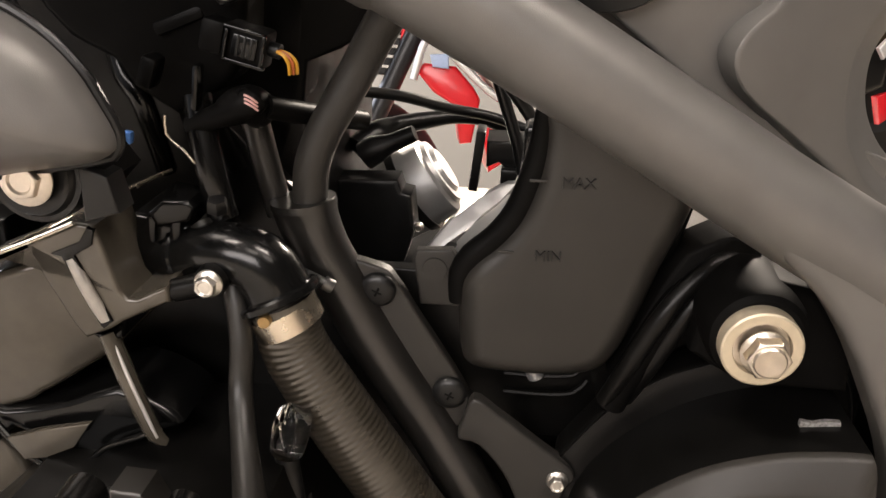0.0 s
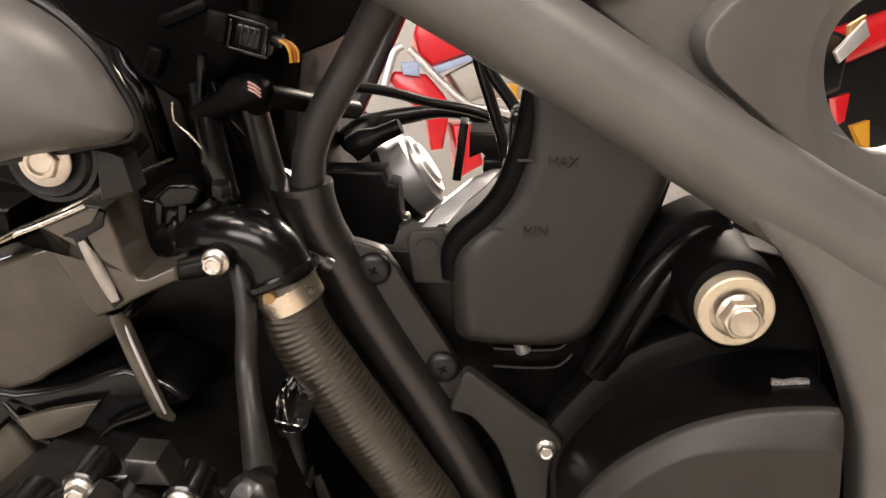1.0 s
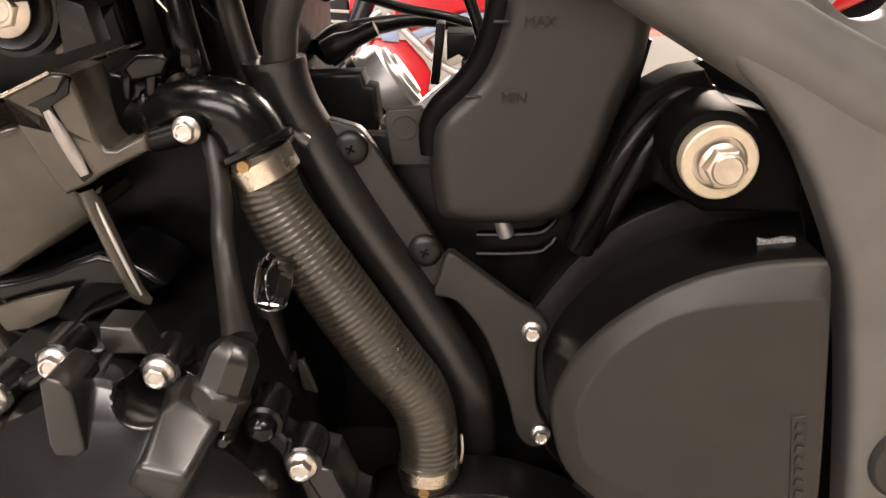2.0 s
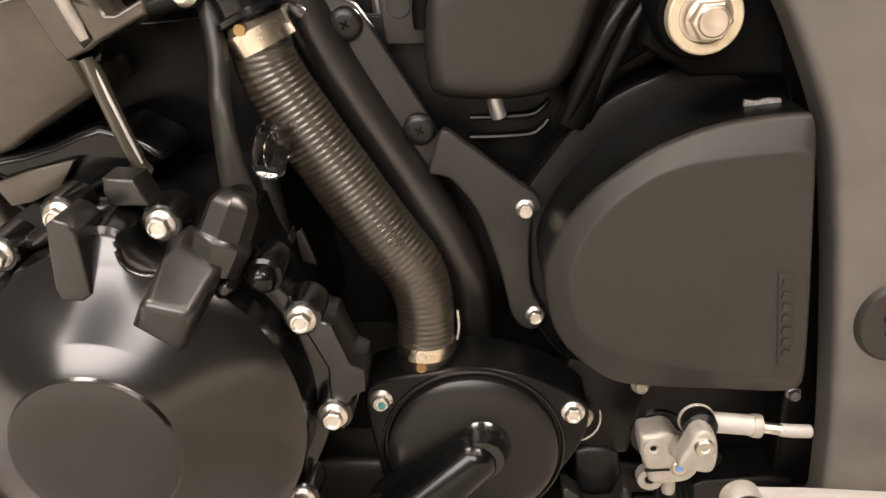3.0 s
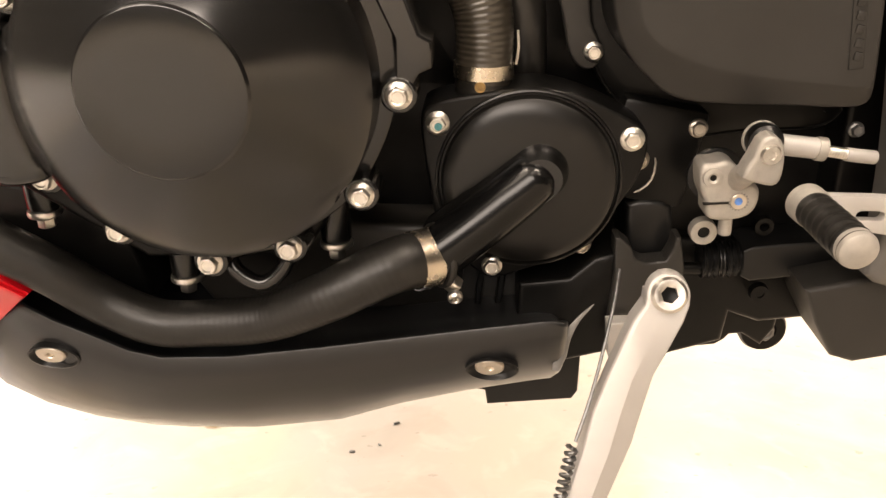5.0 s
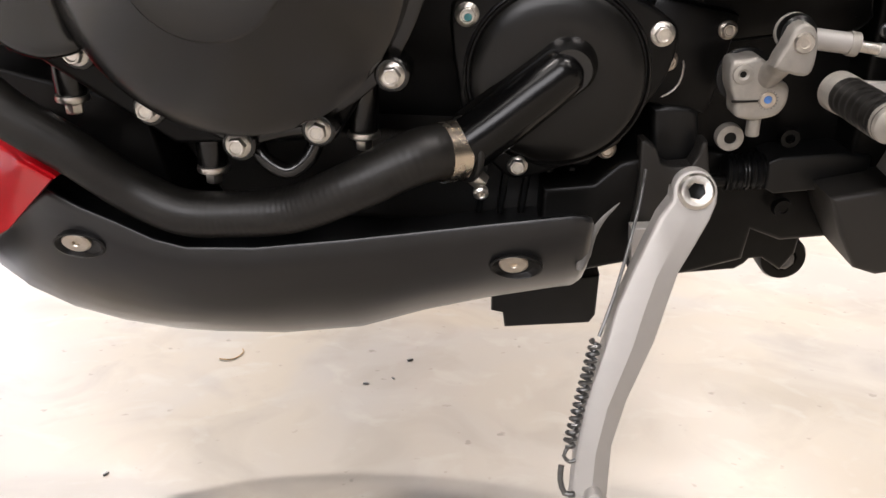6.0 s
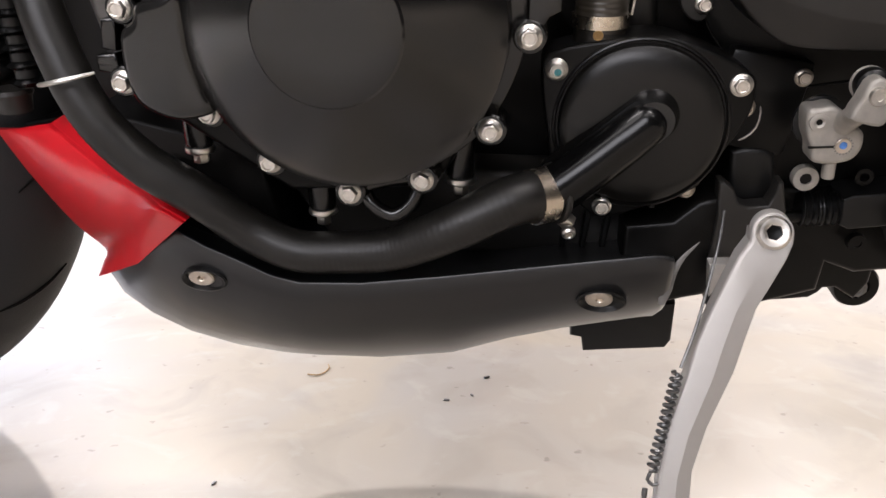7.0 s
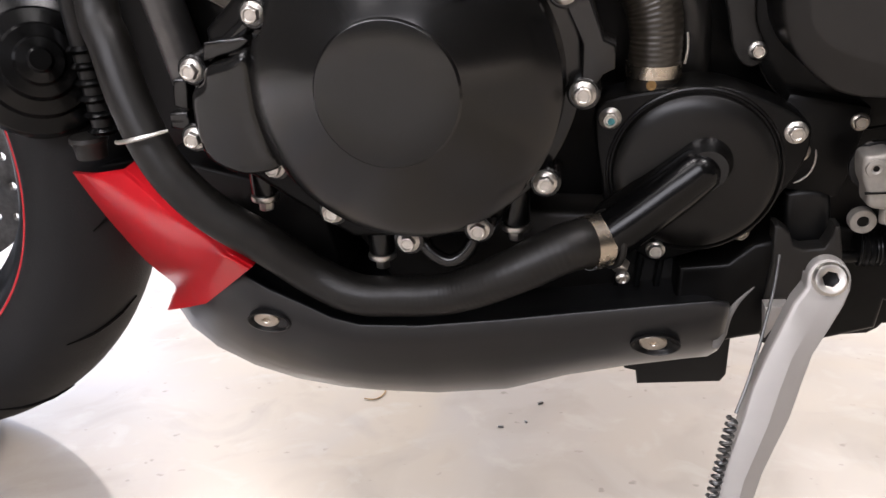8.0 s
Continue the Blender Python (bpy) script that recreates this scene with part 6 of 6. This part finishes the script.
part("switch_pin", sweep([(0.104, 0.345, -0.4640), (0.130, 0.348, -0.4650)], 0.0040, 12), CAST, under)
part("far_boss", lathe([(0, -0.002), (0.0085, -0.002), (0.0100, 0.001), (0.0165, 0.001), (0.0180, -0.002), (0.0180, -0.02)], (0.1955, 0.425, -0.5540), sides=36), CAST, under)
part("linkage_plate", prism([(0.1077, -0.5150), (0.1121, -0.5589), (0.1525, -0.5533), (0.1590, -0.5484), (0.1616, -0.5445), (0.1703, -0.5432), (0.1852, -0.5527), (0.1935, -0.5384), (0.1945, -0.5222), (0.1843, -0.5000), (0.1449, -0.4900)], 0.40, 0.44, 0.003, 2), CAST, under)
part("far_bolt", hex_bolt((0.1955, 0.424, -0.5540), 0.0130, 0.0080, 0.004), DARKSTEEL, under, "dull far-side bolt")
part("small_eye", lathe([(0.0030, 0.0), (0.0030, 0.002), (0.0058, 0.002), (0.0064, -0.003)], (0.1530, 0.352, -0.4370), sides=20), CAST, under)
part("small_eye", lathe([(0.0030, 0.0), (0.0030, 0.002), (0.0058, 0.002), (0.0064, -0.003)], (0.1580, 0.352, -0.4840), sides=20), CAST, under)
part("guard_plate", prism([(0.168, -0.460), (0.179, -0.484), (0.192, -0.5055), (0.206, -0.5095), (0.236, -0.5025), (0.30, -0.49), (0.30, -0.44), (0.20, -0.452)], 0.310, 0.36, 0.004, 3), GREYP, bike, "dark grey plate behind the foot peg")
part("rear_mass", prism([(0.18, -0.20), (0.36, -0.20), (0.36, -0.46), (0.19, -0.46)], 0.345, 0.52, 0.004), CAST, bike)
# added black plate, blocks the bright background behind the cover
part("cover_backing", prism([(0.105, -0.150), (0.150, -0.150), (0.250, -0.185), (0.250, -0.360), (0.105, -0.360)], 0.374, 0.40, 0.002), SOOT, bike, "added black plate closing the see-through gap behind the sprocket cover")
part("wire_loop", sweep([(0.0740, 0.332, -0.3800), (0.0765, 0.330, -0.3900), (0.0750, 0.330, -0.4000), (0.0690, 0.330, -0.4065), (0.0600, 0.332, -0.4110)], 0.0007, 8), STEEL, bike)
part("pump_back", block((0.075, 0.345, -0.385), (0.05, 0.03, 0.06), (0, 10, 0), 0.004), CAST, bike)

# front: wheel, horn, hoses, radiator foot
WH = Vector((-0.716, 0.415, -0.417))
turned = lambda prof, mat, name, parent, label="", sides=96: part(name, lathe(prof, WH, (0, -1, 0), sides), mat, parent, label, 40)
arc = [(0.2355 + 0.0645 * math.cos(a), 0.0600 * math.sin(a)) for a in [math.radians(d) for d in range(-80, 81, 10)]]
wheel = turned([(0.2125, -0.046), (0.2200, -0.0535)] + arc + [(0.2200, 0.0535), (0.2125, 0.046), (0.2125, -0.046)], TYRE, "front_tyre", bike, "black road tyre with sipes")
turned([(0.196, 0.030), (0.205, 0.0405), (0.2125, 0.0445), (0.2160, 0.0450), (0.2165, 0.036), (0.2165, -0.036), (0.2160, -0.045), (0.205, -0.0405), (0.196, -0.03), (0.178, 0), (0.196, 0.030)], RIM, "rim", wheel, "black cast rim")
turned([(0.2095, 0.0440), (0.2105, 0.0456), (0.2145, 0.0462), (0.2156, 0.0450)], RED, "rim_stripe", wheel, "red rim stripe")
for k in range(14):
    a = 2 * math.pi * k / 14
    pts = []
    for d in (8, 22, 38, 54):
        r, h = 0.2355 + 0.0648 * math.cos(math.radians(d)), 0.0602 * math.sin(math.radians(d))
        t = a - 0.0040 * d
        pts.append(WH + Vector((r * math.cos(t), -h, r * math.sin(t))))
    part("tread_groove", sweep(pts, [0.0008, 0.0018, 0.0018, 0.0006], 6), MATT, wheel)
hub = turned([(0, 0.035), (0.030, 0.035), (0.036, 0.025), (0.036, -0.025), (0.030, -0.035), (0, -0.035)], RIM, "hub", wheel)
for k in range(5):
    a = 2 * math.pi * k / 5 + 0.30
    d = Vector((math.cos(a), 0, math.sin(a)))
    part("spoke", sweep([WH + d * 0.03, WH + d * 0.11, WH + d * 0.192], [0.016, 0.011, 0.014], 14), RIM, wheel)
ring_of = lambda r, n, x=0.0, z=0.0: [(WH.x + x + r * math.cos(2 * math.pi * k / n), WH.z + z + r * math.sin(2 * math.pi * k / n)) for k in range(n)]
HOLES = [(r, 2 * math.pi * (k + 0.33 * j) / 20) for j, r in enumerate((0.116, 0.131, 0.146)) for k in range(20)]
for side in (-0.067, 0.062):
    drilled = slotted_bar(ring_of(0.158, 32), [ring_of(0.102, 24)] + [ring_of(0.0042, 5, r * math.cos(a), r * math.sin(a)) for r, a in HOLES], WH.y + side, WH.y + side + 0.005)
    part("brake_disc", drilled, DARKSTEEL, wheel, "drilled steel brake disc")
horn = part("horn", lathe([(0, 0.030), (0.007, 0.030), (0.009, 0.0265), (0.0155, 0.0255), (0.0175, 0.021), (0.0250, 0.020), (0.0275, 0.014), (0.0370, 0.012), (0.0395, 0.005), (0.0500, 0.0015), (0.0535, -0.005), (0.0525, -0.03)], (-0.450, 0.352, -0.338), (0.62, -0.74, 0.25), 64), GLOSS, bike, "black round horn with stepped rings")
for k in range(6):
    part("bellows_ring", lathe([(0.009, -0.003), (0.0125, 0), (0.009, 0.003)], (-0.4070 + 0.0006 * k, 0.345, -0.3260 - 0.0115 * k), (-0.05, 0, 1), 24), GLOSS, bike)
part("bellows_core", sweep([(-0.409, 0.345, -0.28), (-0.407, 0.345, -0.330), (-0.404, 0.345, -0.387)], 0.0085, 18), PLASTIC, bike)
part("bellows_foot", lathe([(0, 0), (0.013, 0), (0.014, 0.003), (0.012, 0.006), (0.011, 0.016), (0, 0.016)], (-0.4195, 0.345, -0.389), (0, 0, -1), 24), GREYP, bike, "grey foot below the bellows")
part("front_pipe", sweep([(-0.356, 0.345, -0.22), (-0.3475, 0.345, -0.270), (-0.3385, 0.345, -0.310), (-0.3295, 0.345, -0.350), (-0.318, 0.345, -0.385)], 0.0135, 24), DULLPIPE, bike, "dull exhaust down pipe")
part("header_far", sweep([(-0.360, 0.47, -0.24), (-0.345, 0.47, -0.330), (-0.315, 0.46, -0.40), (-0.25, 0.45, -0.45)], 0.0160, 20), CAST, bike)
part("radiator", block((-0.50, 0.47, -0.22), (0.05, 0.30, 0.26), (0, 14, 0), 0.006), CAST, bike, "black radiator behind the front wheel")
# added dark block, fills the shaded gap between hose and engine
part("front_shadow_block", prism([(-0.395, -0.15), (-0.26, -0.15), (-0.262, -0.30), (-0.285, -0.40), (-0.31, -0.46), (-0.385, -0.44), (-0.400, -0.36)], 0.365, 0.56, 0.004), CAST, bike)

# ---- the red motorcycle standing behind ----


def red_bike():
    b = tagged(new("red_motorcycle"), "bright red faired motorcycle standing further back", "motorcycle")
    fair = part("fairing", prism([(-0.484, 0.769), (-0.460, 0.86), (-0.20, 0.92), (0.06, 0.84), (-0.10, 0.74), (-0.314, 0.734), (-0.434, 0.687), (-0.470, 0.714)], -0.16, 0.16, 0.012, 3), RED, b, "red fairing")
    part("fairing_strip", prism([(-0.434, 0.684), (-0.300, 0.734), (-0.10, 0.735), (-0.10, 0.715), (-0.300, 0.718), (-0.419, 0.668)], -0.162, -0.14, 0.003), STRIPE, fair, "pale blue stripe")
    part("lower_fairing", prism([(-0.548, 0.650), (-0.530, 0.672), (-0.448, 0.666), (-0.400, 0.615), (-0.382, 0.585), (-0.400, 0.475), (-0.430, 0.470), (-0.447, 0.568), (-0.504, 0.600)], -0.15, 0.15, 0.01, 2), RED, b)
    part("belly_fairing", prism([(-0.378, 0.540), (-0.324, 0.542), (-0.290, 0.44), (-0.352, 0.40)], -0.15, 0.15, 0.01, 2), RED, b)
    part("grey_panel", prism([(-0.391, 0.671), (-0.307, 0.717), (-0.10, 0.71), (-0.10, 0.60), (-0.290, 0.613), (-0.339, 0.598)], -0.14, 0.14, 0.008), CAST_ALLOY, b, "grey alloy side")
    part("frame_strut", sweep([(-0.495, -0.165, 0.728), (-0.347, -0.17, 0.598), (-0.246, -0.17, 0.579), (0.10, -0.17, 0.50)], 0.010, 14), CHROME, b, "pale trellis strut")
    part("front_strut", sweep([(-0.555, -0.165, 0.629), (-0.534, -0.165, 0.713), (-0.512, -0.165, 0.734)], 0.010, 14), CHROME, b)
    part("blue_clip", prism([(-0.516, 0.693), (-0.469, 0.697), (-0.466, 0.659), (-0.508, 0.662)], -0.166, -0.155, 0.004), STRIPE, b)
    rad = part("radiator", prism([(-0.691, 0.752), (-0.598, 0.774), (-0.584, 0.636), (-0.699, 0.641)], -0.12, 0.12, 0.006), TYRE, b, "dark finned radiator")
    for k in range(4):
        part("radiator_fin", block((-0.642, -0.124, 0.660 + 0.026 * k), (0.100, 0.008, 0.008), (0, 3, 0), 0.002), ALLOY, rad)
    part("side_reflector", prism([(-0.241, 0.649), (-0.213, 0.649), (-0.208, 0.607), (-0.233, 0.603)], -0.162, -0.15, 0.003), YELLOW, b)
    part("nose", prism([(-0.594, 0.677), (-0.591, 0.82), (-0.548, 0.83), (-0.545, 0.755), (-0.572, 0.74), (-0.576, 0.678)], -0.13, 0.13, 0.008), RED, b)
    part("seat", prism([(0.45, 0.72), (0.60, 0.82), (0.67, 0.80), (0.655, 0.66), (0.52, 0.60)], -0.15, 0.15, 0.02, 3), PLASTIC, b, "black seat")
    # added black sheet that darkens the bright wall seen past the tail
    part("tail_backing", prism([(0.50, 0.45), (0.55, 0.95), (1.15, 0.95), (1.10, 0.45)], -0.05, 0.06, 0.02), PLASTIC, b, "added black sheet darkening the view behind the tail")
    part("tail_stripe", prism([(0.583, 0.754), (0.654, 0.836), (0.670, 0.797), (0.600, 0.727)], -0.225, -0.21, 0.004), CHROME, b, "pale stripe on the side panel")
    part("side_plate", prism([(0.622, 0.822), (0.663, 0.850), (0.671, 0.783), (0.629, 0.769)], -0.208, -0.19, 0.004), OLIVE, b)
    part("side_fin", prism([(0.594, 0.638), (0.636, 0.653), (0.631, 0.583), (0.612, 0.569)], -0.225, -0.20, 0.004), RED, b)
    part("rear_reflector", prism([(0.653, 0.570), (0.697, 0.586), (0.707, 0.509), (0.680, 0.522)], -0.225, -0.20, 0.004), YELLOW, b)
    part("tank", prism([(0.10, 0.72), (0.20, 0.92), (0.45, 0.92), (0.60, 0.76), (0.35, 0.70)], -0.13, 0.13, 0.05, 4, n=4), RED, b)
    part("tail", prism([(0.50, 0.76), (0.85, 0.90), (1.05, 0.98), (0.95, 0.86), (0.60, 0.70)], -0.10, 0.10, 0.03, 3, n=3), RED, b)
    part("engine", prism([(-0.20, 0.42), (0.15, 0.50), (0.35, 0.45), (0.35, 0.22), (0.0, 0.18), (-0.2, 0.26)], -0.17, 0.17, 0.02, 3), CHROME, b, "bright alloy engine")
    part("exhaust", sweep([(-0.15, -0.19, 0.30), (0.15, -0.20, 0.20), (0.5, -0.20, 0.26), (0.95, -0.2, 0.42)], [0.03, 0.035, 0.05, 0.05], 20), CHROME, b)
    for x in (-0.75, 0.75):
        tyre = part("wheel", lathe([(0.22, -0.05)] + [(0.24 + 0.06 * math.cos(radians(d)), 0.065 * math.sin(radians(d))) for d in range(-80, 81, 20)] + [(0.22, 0.05), (0.22, -0.05)], (x, 0, 0.30), (0, -1, 0), 48), TYRE, b)
        part("spokes", lathe([(0, 0.03), (0.05, 0.03), (0.06, 0.01), (0.20, 0.012), (0.225, 0.045), (0.225, -0.045), (0.20, -0.012), (0.06, -0.01), (0, -0.03)], (x, 0, 0.30), (0, -1, 0), 40), RIM, tyre)
    part("fork", sweep([(-0.75, -0.12, 0.30), (-0.62, -0.12, 0.60), (-0.50, -0.12, 0.88)], 0.026, 16), RIM, b)
    return b


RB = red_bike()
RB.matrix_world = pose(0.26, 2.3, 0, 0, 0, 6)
